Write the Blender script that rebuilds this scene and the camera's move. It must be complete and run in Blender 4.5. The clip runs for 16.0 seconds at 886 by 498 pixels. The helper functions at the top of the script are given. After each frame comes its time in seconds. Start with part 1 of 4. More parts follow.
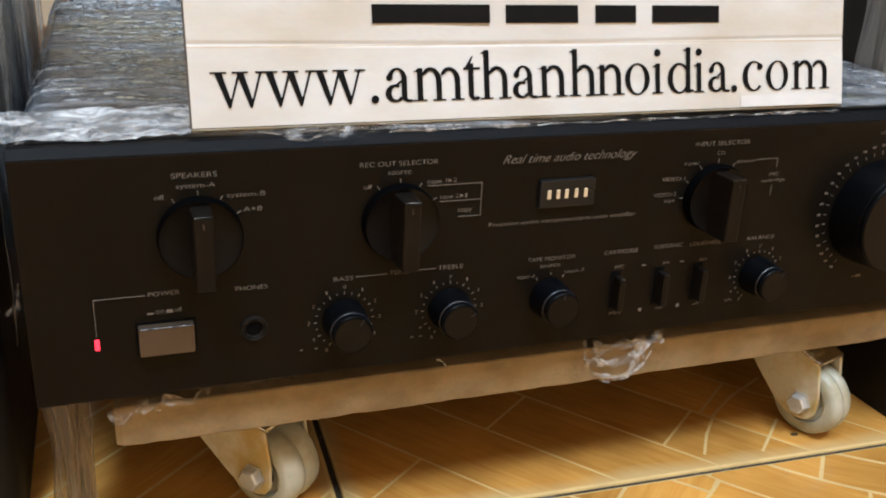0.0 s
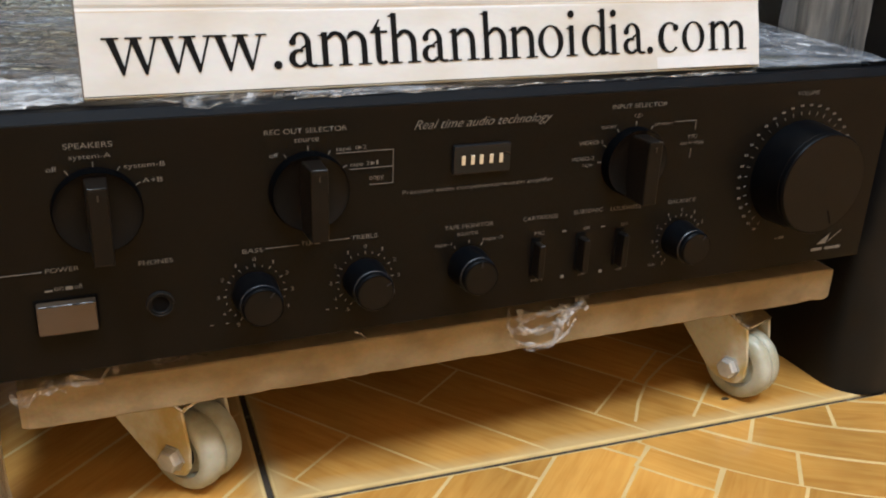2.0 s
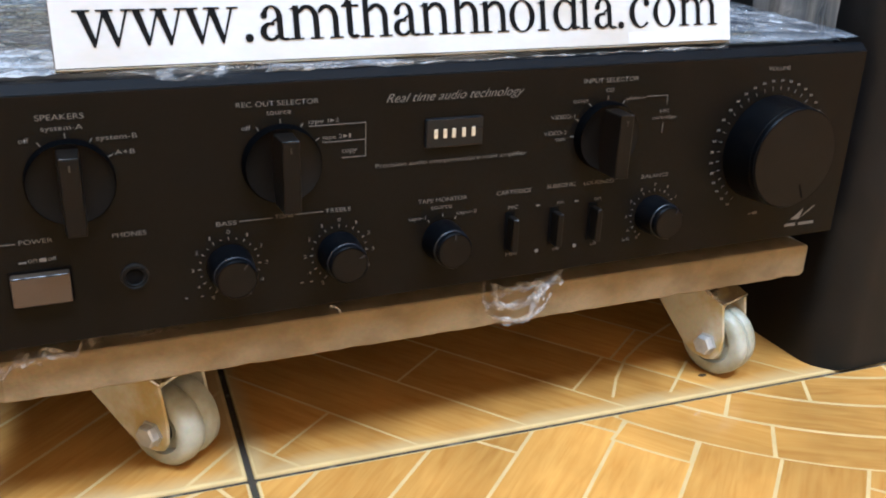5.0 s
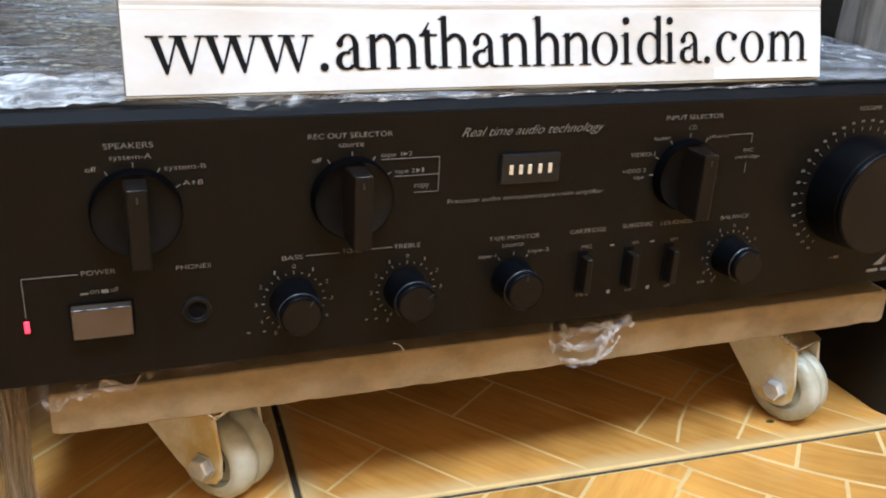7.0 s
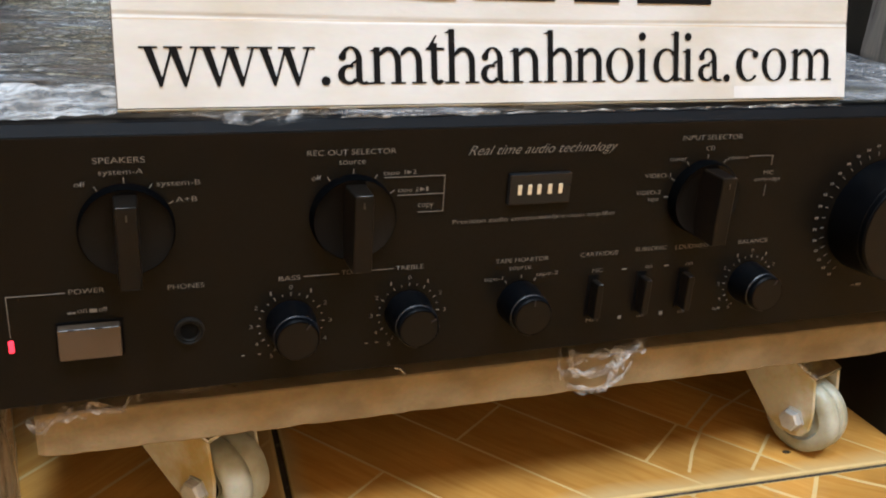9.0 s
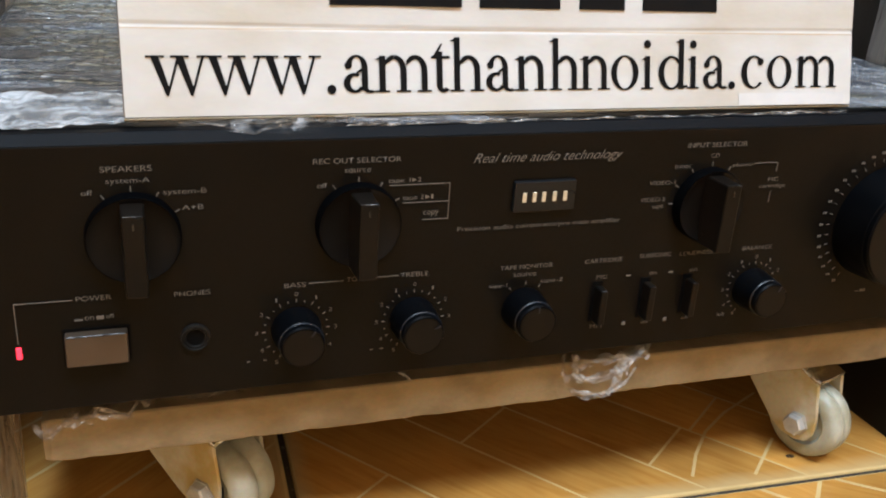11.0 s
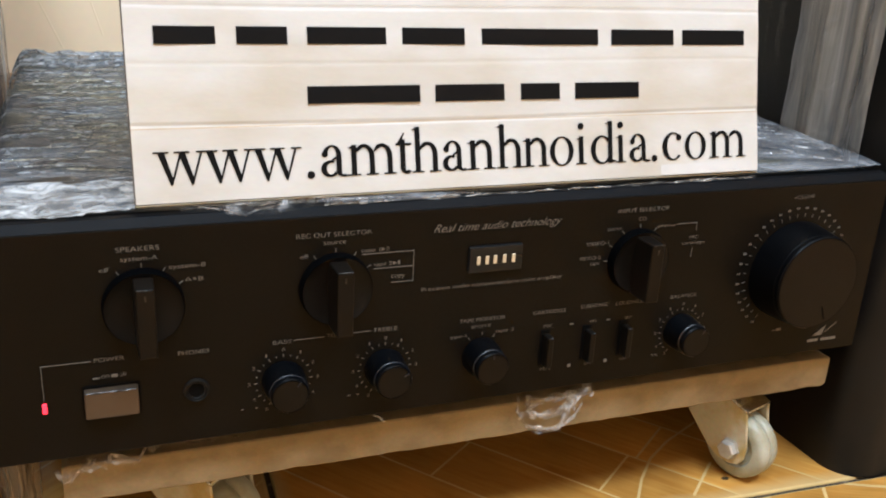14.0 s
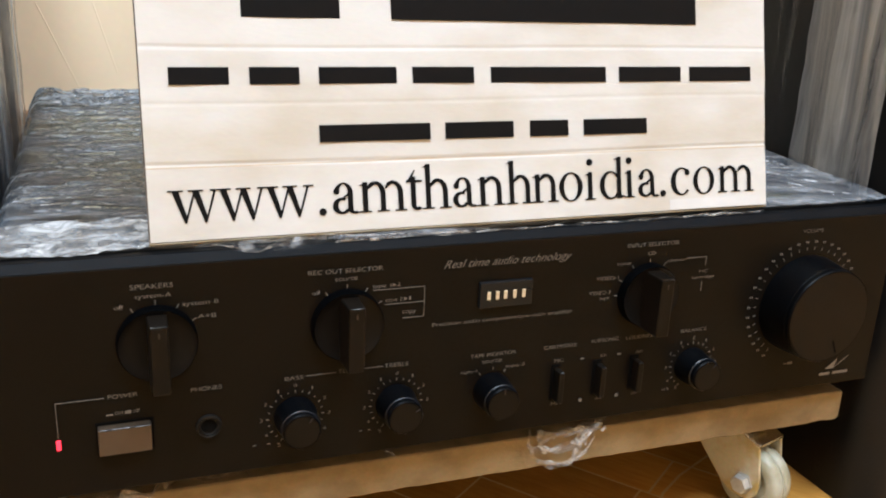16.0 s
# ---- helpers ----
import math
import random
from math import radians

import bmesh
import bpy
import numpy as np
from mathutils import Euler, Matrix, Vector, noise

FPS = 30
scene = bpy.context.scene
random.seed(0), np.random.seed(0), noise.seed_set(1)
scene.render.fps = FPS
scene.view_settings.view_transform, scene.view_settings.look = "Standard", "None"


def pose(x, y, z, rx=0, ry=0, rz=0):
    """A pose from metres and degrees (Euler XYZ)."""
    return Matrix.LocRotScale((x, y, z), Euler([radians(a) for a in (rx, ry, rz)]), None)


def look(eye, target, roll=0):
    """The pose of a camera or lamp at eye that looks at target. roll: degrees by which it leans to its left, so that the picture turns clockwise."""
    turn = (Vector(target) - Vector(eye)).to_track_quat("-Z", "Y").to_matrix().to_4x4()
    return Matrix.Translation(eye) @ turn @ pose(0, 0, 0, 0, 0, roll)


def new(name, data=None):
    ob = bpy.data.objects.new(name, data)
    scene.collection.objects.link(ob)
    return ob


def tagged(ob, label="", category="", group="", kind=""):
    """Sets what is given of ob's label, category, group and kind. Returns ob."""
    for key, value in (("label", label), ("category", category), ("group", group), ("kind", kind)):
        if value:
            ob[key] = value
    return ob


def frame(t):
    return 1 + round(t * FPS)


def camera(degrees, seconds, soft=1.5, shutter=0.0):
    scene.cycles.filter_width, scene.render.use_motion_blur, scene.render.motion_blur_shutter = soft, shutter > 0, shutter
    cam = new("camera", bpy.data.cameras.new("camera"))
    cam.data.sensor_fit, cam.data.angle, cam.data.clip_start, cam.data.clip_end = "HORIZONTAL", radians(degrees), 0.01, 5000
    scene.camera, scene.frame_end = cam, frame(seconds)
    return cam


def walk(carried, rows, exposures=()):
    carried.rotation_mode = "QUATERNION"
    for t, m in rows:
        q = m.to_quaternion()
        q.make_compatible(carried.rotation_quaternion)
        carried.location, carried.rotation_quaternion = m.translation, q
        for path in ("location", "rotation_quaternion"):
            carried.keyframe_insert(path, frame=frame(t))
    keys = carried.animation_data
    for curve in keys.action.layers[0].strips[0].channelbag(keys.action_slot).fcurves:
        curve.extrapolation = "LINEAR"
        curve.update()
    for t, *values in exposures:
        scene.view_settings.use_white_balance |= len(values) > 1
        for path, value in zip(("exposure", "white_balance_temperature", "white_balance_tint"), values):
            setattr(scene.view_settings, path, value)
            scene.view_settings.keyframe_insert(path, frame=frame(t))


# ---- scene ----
cam = camera(51.4, 16.0, soft=2.0)
PATH = [
    (0, (0.035, -0.327, 0.285), (0.689, 1.416, -0.448), 2.8),
    (0.5, (0.045, -0.329, 0.285), (0.721, 1.406, -0.445), 2.5),
    (1, (0.046, -0.329, 0.281), (0.741, 1.395, -0.456), 2.6),
    (1.5, (0.049, -0.33, 0.278), (0.758, 1.383, -0.472), 2.4),
    (2, (0.055, -0.33, 0.277), (0.782, 1.371, -0.483), 2.3),
    (2.5, (0.058, -0.332, 0.277), (0.797, 1.363, -0.483), 2.4),
    (3, (0.056, -0.333, 0.274), (0.799, 1.36, -0.49), 2.6),
    (3.5, (0.056, -0.334, 0.272), (0.8, 1.352, -0.506), 2.6),
    (4, (0.057, -0.334, 0.27), (0.802, 1.345, -0.522), 2.5),
    (4.2, (0.06, -0.336, 0.27), (0.802, 1.346, -0.518), 2.3),
    (6.3, (0.059, -0.341, 0.267), (0.787, 1.366, -0.478), 2.3),
    (6.5, (0.057, -0.335, 0.277), (0.768, 1.364, -0.502), 2.8),
    (7, (0.053, -0.316, 0.275), (0.727, 1.408, -0.481), 3.2),
    (7.5, (0.058, -0.301, 0.275), (0.714, 1.439, -0.46), 3.1),
    (8, (0.058, -0.3, 0.28), (0.704, 1.445, -0.452), 3.2),
    (8.5, (0.061, -0.302, 0.275), (0.711, 1.441, -0.461), 3.7),
    (10.8, (0.063, -0.303, 0.279), (0.697, 1.434, -0.483), 3.9),
    (11, (0.062, -0.302, 0.28), (0.696, 1.437, -0.476), 3.9),
    (11.5, (0.064, -0.303, 0.278), (0.7, 1.444, -0.461), 3.9),
    (12, (0.069, -0.299, 0.279), (0.708, 1.441, -0.472), 3.9),
    (12.5, (0.07, -0.314, 0.296), (0.73, 1.426, -0.437), 3.0),
    (13, (0.071, -0.333, 0.302), (0.753, 1.394, -0.44), 2.3),
    (13.5, (0.059, -0.347, 0.304), (0.764, 1.378, -0.422), 2.9),
    (14, (0.047, -0.347, 0.311), (0.747, 1.396, -0.375), 3.2),
    (14.5, (0.038, -0.346, 0.315), (0.722, 1.418, -0.334), 2.6),
    (15, (0.037, -0.344, 0.313), (0.703, 1.43, -0.327), 2.6),
    (15.5, (0.037, -0.345, 0.318), (0.698, 1.431, -0.322), 2.8),
    (16, (0.046, -0.349, 0.314), (0.73, 1.424, -0.31), 2.7),
]
EXPOSURE = [(0, -0.37, 6090, 10), (1.5, -0.45, 6110, 10), (2.5, -0.38, 6010, 10), (3, -0.36, 5810, 10), (3.5, -0.2, 5690, 10), (4, 0, 5250, 10),
            (6.5, -0.1, 5250, 10), (7.5, 0.06, 5960, 10), (8, -0.32, 6030, 10), (8.5, -0.33, 6110, 10), (11, -0.36, 5980, 10), (11.5, -0.35, 6020, 10), (12, -0.33, 6090, 10),
            (12.5, -0.28, 6110, 10), (13, -0.38, 6160, 10), (13.5, -0.36, 6160, 10), (14, -0.33, 6110, 10), (14.5, -0.42, 6140, 10), (15, -0.35, 6160, 10), (16, -0.28, 6160, 10)]
walk(cam, [(t, look(eye, target, roll)) for t, eye, target, roll in PATH], EXPOSURE)

# ---- light ----
world = bpy.data.worlds.new("room_air")
scene.world = world
world.use_nodes = True
world.node_tree.nodes["Background"].inputs["Color"].default_value = (1.0, 0.93, 0.84, 1)
world.node_tree.nodes["Background"].inputs["Strength"].default_value = 0.02


def lamp(name, eye, target, sx, sy, watts, colour):
    data = bpy.data.lights.new(name, "AREA")
    data.shape, data.size, data.size_y, data.energy, data.color = "RECTANGLE", sx, sy, watts, colour
    ob = new(name, data)
    ob.matrix_world = look(eye, target)
    return ob


lamp("ceiling_lamp", (0.80, -1.25, 2.72), (0.55, -0.5, 0), 1.2, 0.5, 108, (0.80, 0.90, 1.0))
lamp("ceiling_lamp", (-0.35, -0.75, 2.72), (0.1, -0.1, 0), 0.3, 1.0, 108, (0.76, 0.89, 1.0))


# ---- materials ----
def mat(name, base, rough=0.5, metal=0.0, var=0.12, scale=60.0, fine=900.0, bump=0.1, stretch=(1, 1, 1), second=None,
        coat=0.0, spec=0.5, rvar=0.1, tone=(0.35, 0.65), depth=0.0004):
    """A surface with colour variation at two scales, uneven gloss and fine relief, in object metres."""
    m = bpy.data.materials.new(name)
    m.use_nodes = True
    nt = m.node_tree
    b = nt.nodes["Principled BSDF"]
    b.inputs["Roughness"].default_value, b.inputs["Metallic"].default_value = rough, metal
    b.inputs["Coat Weight"].default_value, b.inputs["Specular IOR Level"].default_value = coat, spec
    tc = nt.nodes.new("ShaderNodeTexCoord")
    mp = nt.nodes.new("ShaderNodeMapping")
    mp.inputs["Scale"].default_value = stretch
    nt.links.new(tc.outputs["Object"], mp.inputs["Vector"])
    big, small = nt.nodes.new("ShaderNodeTexNoise"), nt.nodes.new("ShaderNodeTexNoise")
    for n, sc, det in ((big, scale, 4.0), (small, fine, 3.0)):
        n.inputs["Scale"].default_value, n.inputs["Detail"].default_value = sc, det
        nt.links.new(mp.outputs["Vector"], n.inputs["Vector"])
    ramp = nt.nodes.new("ShaderNodeValToRGB")
    ramp.color_ramp.elements[0].position, ramp.color_ramp.elements[1].position = tone
    dark = second or tuple(c * (1 - var) for c in base)
    ramp.color_ramp.elements[0].color, ramp.color_ramp.elements[1].color = (*dark, 1), (*base, 1)
    nt.links.new(big.outputs["Fac"], ramp.inputs["Fac"])
    mix = nt.nodes.new("ShaderNodeMix")
    mix.data_type, mix.blend_type = "RGBA", "MULTIPLY"
    mix.inputs["Factor"].default_value = var
    nt.links.new(ramp.outputs["Color"], mix.inputs["A"])
    nt.links.new(small.outputs["Color"], mix.inputs["B"])
    nt.links.new(mix.outputs["Result"], b.inputs["Base Color"])
    rr = nt.nodes.new("ShaderNodeMapRange")
    rr.inputs["To Min"].default_value, rr.inputs["To Max"].default_value = max(0.02, rough - rvar), min(1, rough + rvar)
    nt.links.new(big.outputs["Fac"], rr.inputs["Value"])
    nt.links.new(rr.outputs["Result"], b.inputs["Roughness"])
    if bump:
        bp = nt.nodes.new("ShaderNodeBump")
        bp.inputs["Strength"].default_value, bp.inputs["Distance"].default_value = bump, depth
        nt.links.new(small.outputs["Fac"], bp.inputs["Height"])
        nt.links.new(bp.outputs["Normal"], b.inputs["Normal"])
    return m


M_TOPEDGE = mat("blue_black_edge", (0.0042, 0.0048, 0.0062), 0.5, 0.0, 0.2, 40, 1500, 0.06, spec=0.06)
M_PANEL = mat("black_anodised_aluminium", (0.0060, 0.0047, 0.0035), 0.36, 0.0, 0.2, 25, 1800, 0.06, (1, 1, 1), spec=0.10, rvar=0.05)
M_KNOB = mat("black_knob_satin", (0.0020, 0.0023, 0.0030), 0.4, 0.0, 0.2, 90, 1500, 0.06, spec=0.06)
M_KNOBFACE = mat("black_knob_face", (0.0066, 0.0053, 0.0042), 0.36, 0.0, 0.2, 60, 1500, 0.05, spec=0.13)
# Highlights on grip, lever and button edges, put into the colour; pointers too.
M_EDGE = mat("glint_and_pointer_grey", (0.085, 0.085, 0.086), 0.35, 0.9, 0.3, 500, 1900, 0.0, second=(0.006, 0.006, 0.006), tone=(0.42, 0.56))
M_RIM = mat("dark_knob_rim", (0.008, 0.010, 0.015), 0.4, 0.1, 0.1, 90, 900, 0.0)
M_JACK = mat("dark_socket_metal", (0.0095, 0.0085, 0.0072), 0.55, 0.0, 0.3, 400, 900, 0.0, spec=0.12)
M_DARK = mat("recess_black", (0.0015, 0.0015, 0.0015), 0.8, 0, 0.2, 80, 900, 0.0, spec=0.08)
M_KNOBSIDE = mat("matt_black_knob_side", (0.0009, 0.0010, 0.0013), 0.7, 0, 0.2, 80, 900, 0.0, spec=0.02)
M_PRINT = mat("grey_panel_print", (0.170, 0.154, 0.131), 0.6, 0, 0.3, 900, 3000, 0.0)
M_BUTTON = mat("bronze_button", (0.085, 0.061, 0.042), 0.38, 0.4, 0.15, 60, 1500, 0.06)
M_BADGE = mat("dark_badge_plate", (0.007, 0.009, 0.011), 0.3, 0.1, 0.2, 60, 900, 0.0, spec=0.3)
M_GOLD = mat("pale_gold_inlay", (0.66, 0.60, 0.45), 0.35, 0.3, 0.15, 700, 2000, 0.0)
M_CASE = mat("black_case_steel", (0.02, 0.02, 0.021), 0.4, 0, 0.2, 60, 900, 0.1)
M_MDF = mat("raw_mdf_edge", (0.285, 0.205, 0.102), 0.8, 0, 0.3, 60, 600, 0.4, (1, 1, 1.6), second=(0.205, 0.142, 0.066), tone=(0.32, 0.60))
M_ZINC = mat("yellow_zinc_steel", (0.64, 0.60, 0.46), 0.4, 0.2, 0.25, 55, 500, 0.15, second=(0.50, 0.37, 0.14), tone=(0.38, 0.58))
M_STEEL = mat("bright_steel", (0.62, 0.62, 0.60), 0.25, 1.0, 0.15, 120, 900, 0.05)
M_BOLT = mat("dull_bolt_steel", (0.60, 0.60, 0.57), 0.42, 0.6, 0.2, 200, 900, 0.05)
M_NYLON = mat("white_nylon_wheel", (0.48, 0.48, 0.39), 0.4, 0, 0.25, 70, 700, 0.1, second=(0.33, 0.31, 0.21))
M_PAPER = mat("white_laminated_paper", (0.535, 0.535, 0.525), 0.40, 0, 0.10, 16, 300, 0.10, (1, 1, 2.5), second=(0.455, 0.425, 0.37), tone=(0.30, 0.58))
M_PAPER_EDGE = mat("yellowed_paper_edge", (0.30, 0.27, 0.20), 0.6, 0, 0.3, 60, 500, 0.1, second=(0.26, 0.20, 0.11))
M_TAPE = mat("glossy_white_tape", (0.57, 0.575, 0.58), 0.2, 0, 0.06, 60, 500, 0.05)


def stain_fold(m, height, width, colour):
    """A ragged brown line of dirt along a level fold."""
    nt = m.node_tree
    b = nt.nodes["Principled BSDF"]
    old = b.inputs["Base Color"].links[0].from_socket
    tc, xyz, n = nt.nodes.new("ShaderNodeTexCoord"), nt.nodes.new("ShaderNodeSeparateXYZ"), nt.nodes.new("ShaderNodeTexNoise")
    n.inputs["Scale"].default_value, n.inputs["Detail"].default_value = 45, 4
    nt.links.new(tc.outputs["Object"], xyz.inputs["Vector"])
    nt.links.new(tc.outputs["Object"], n.inputs["Vector"])
    off, size, band, gain = [nt.nodes.new("ShaderNodeMath") for _ in range(4)]
    off.operation, size.operation, gain.operation = "SUBTRACT", "ABSOLUTE", "MULTIPLY"
    off.inputs[1].default_value = height
    nt.links.new(xyz.outputs["Z"], off.inputs[0])
    nt.links.new(off.outputs["Value"], size.inputs[0])
    band.operation = "LESS_THAN"
    nt.links.new(size.outputs["Value"], band.inputs[0])
    wide = nt.nodes.new("ShaderNodeMath")
    wide.operation = "MULTIPLY"
    wide.inputs[1].default_value = width * 2
    nt.links.new(n.outputs["Fac"], wide.inputs[0])
    nt.links.new(wide.outputs["Value"], band.inputs[1])
    gain.inputs[1].default_value = 0.75
    nt.links.new(band.outputs["Value"], gain.inputs[0])
    mix = nt.nodes.new("ShaderNodeMix")
    mix.data_type = "RGBA"
    mix.inputs["B"].default_value = (*colour, 1)
    nt.links.new(old, mix.inputs["A"])
    nt.links.new(gain.outputs["Value"], mix.inputs["Factor"])
    nt.links.new(mix.outputs["Result"], b.inputs["Base Color"])


stain_fold(M_PAPER, 0.2277, 0.0003, (0.36, 0.27, 0.17))
M_INK = mat("black_print_ink", (0.0065, 0.006, 0.006), 0.7, 0, 0.2, 300, 900, 0.0, spec=0.07)
M_BOARD = mat("grey_foam_board", (0.12, 0.10, 0.085), 0.8, 0, 0.2, 80, 600, 0.1)
M_WALL = mat("cream_wall_paint", (0.97, 0.77, 0.535), 0.7, 0, 0.08, 5, 160, 0.1)
M_CEIL = mat("white_ceiling_paint", (0.8, 0.78, 0.74), 0.8, 0, 0.06, 4, 120, 0.1)
M_SKIRT = mat("brown_skirting_tile", (0.42, 0.22, 0.08), 0.35, 0, 0.3, 20, 300, 0.05)
M_SPEAKER = mat("black_speaker_vinyl", (0.0065, 0.0062, 0.006), 0.5, 0, 0.2, 60, 900, 0.2, spec=0.25)
M_GROUT = mat("dirty_brown_grout", (0.062, 0.050, 0.036), 0.9, 0, 0.5, 90, 600, 0.4, second=(0.24, 0.21, 0.16), tone=(0.28, 0.40), spec=0.1)
M_DIRT = mat("dark_floor_dirt", (0.07, 0.045, 0.022), 0.9, 0, 0.3, 300, 900, 0.1, spec=0.05)
M_CREAM = mat("cream_tile_print", (0.60, 0.43, 0.185), 0.2, 0, 0.15, 50, 600, 0.0)


def emitter(name, colour, strength):
    m = bpy.data.materials.new(name)
    m.use_nodes = True
    b = m.node_tree.nodes["Principled BSDF"]
    b.inputs["Base Color"].default_value = (*colour, 1)
    b.inputs["Emission Color"].default_value, b.inputs["Emission Strength"].default_value = (*colour, 1), strength
    return m


M_LED = emitter("red_led", (1.0, 0.03, 0.06), 2.2)


def wood_tile(name, worn):
    """Glazed tile printed with orange-brown wood strips: a tone for each strip, streaks and wavy growth lines.
    A worn one is rubbed pale towards its rim."""
    m = bpy.data.materials.new(name)
    m.use_nodes = True
    nt = m.node_tree

    def math_node(op, a, b=0.0):
        n = nt.nodes.new("ShaderNodeMath")
        n.operation = op
        for k, v in enumerate((a, b)):
            if isinstance(v, float):
                n.inputs[k].default_value = v
            else:
                nt.links.new(v, n.inputs[k])
        return n.outputs["Value"]

    b = nt.nodes["Principled BSDF"]
    b.inputs["Roughness"].default_value, b.inputs["Coat Weight"].default_value = 0.2, 0.3
    tc, mp = nt.nodes.new("ShaderNodeTexCoord"), nt.nodes.new("ShaderNodeMapping")
    mp.inputs["Scale"].default_value = (14, 1.3, 1)
    nt.links.new(tc.outputs["UV"], mp.inputs["Vector"])
    grain, blotch, growth = [nt.nodes.new("ShaderNodeTexNoise") for _ in range(3)]
    grain.inputs["Scale"].default_value, grain.inputs["Detail"].default_value, grain.inputs["Distortion"].default_value = 16, 5, 0.8
    blotch.inputs["Scale"].default_value, blotch.inputs["Detail"].default_value = 15, 4
    growth.inputs["Scale"].default_value, growth.inputs["Detail"].default_value, growth.inputs["Distortion"].default_value = 2.6, 1.5, 0.4
    nt.links.new(mp.outputs["Vector"], grain.inputs["Vector"])
    nt.links.new(mp.outputs["Vector"], growth.inputs["Vector"])
    nt.links.new(tc.outputs["Object"], blotch.inputs["Vector"])
    ramp = nt.nodes.new("ShaderNodeValToRGB")
    e = ramp.color_ramp.elements
    e[0].position, e[0].color = 0.22, (0.375, 0.172, 0.033, 1)
    e[1].position, e[1].color = 0.74, (0.480, 0.252, 0.058, 1)
    wave = math_node("SINE", math_node("MULTIPLY", growth.outputs["Fac"], 95.0))
    line = math_node("MULTIPLY", math_node("POWER", math_node("MAXIMUM", wave, 0.0), 3.0), -0.10)
    nt.links.new(math_node("ADD", grain.outputs["Fac"], line), ramp.inputs["Fac"])
    geo = nt.nodes.new("ShaderNodeNewGeometry")
    hsv = nt.nodes.new("ShaderNodeHueSaturation")
    mr = nt.nodes.new("ShaderNodeMapRange")
    mr.inputs["To Min"].default_value, mr.inputs["To Max"].default_value = 0.82, 1.16
    nt.links.new(geo.outputs["Random Per Island"], mr.inputs["Value"])
    nt.links.new(mr.outputs["Result"], hsv.inputs["Value"])
    nt.links.new(ramp.outputs["Color"], hsv.inputs["Color"])
    mix = nt.nodes.new("ShaderNodeMix")
    mix.data_type, mix.blend_type = "RGBA", "OVERLAY"
    mix.inputs["Factor"].default_value = 0.5
    nt.links.new(hsv.outputs["Color"], mix.inputs["A"])
    nt.links.new(blotch.outputs["Fac"], mix.inputs["B"])
    out = mix.outputs["Result"]
    if worn:
        xyz = nt.nodes.new("ShaderNodeSeparateXYZ")
        nt.links.new(tc.outputs["Object"], xyz.inputs["Vector"])
        near = [math_node("MINIMUM", xyz.outputs[k], math_node("SUBTRACT", 0.5, xyz.outputs[k])) for k in ("X", "Y")]
        ragged = math_node("MULTIPLY", math_node("SUBTRACT", blotch.outputs["Fac"], 0.5), 0.022)
        rim = nt.nodes.new("ShaderNodeMapRange")
        rim.inputs["From Min"].default_value, rim.inputs["From Max"].default_value = 0.003, 0.012
        rim.inputs["To Min"].default_value, rim.inputs["To Max"].default_value = 0.75, 0.0
        nt.links.new(math_node("ADD", math_node("MINIMUM", near[0], near[1]), ragged), rim.inputs["Value"])
        rub = nt.nodes.new("ShaderNodeMix")
        rub.data_type = "RGBA"
        rub.inputs["B"].default_value = (0.46, 0.335, 0.155, 1)
        nt.links.new(rim.outputs["Result"], rub.inputs["Factor"])
        nt.links.new(out, rub.inputs["A"])
        out = rub.outputs["Result"]
    nt.links.new(out, b.inputs["Base Color"])
    bp = nt.nodes.new("ShaderNodeBump")
    bp.inputs["Strength"].default_value, bp.inputs["Distance"].default_value = 0.08, 0.002
    nt.links.new(blotch.outputs["Fac"], bp.inputs["Height"])
    nt.links.new(bp.outputs["Normal"], b.inputs["Normal"])
    return m


M_TILE = wood_tile("wood_print_glaze", False)
M_TILE_WORN = wood_tile("rubbed_wood_print_glaze", True)


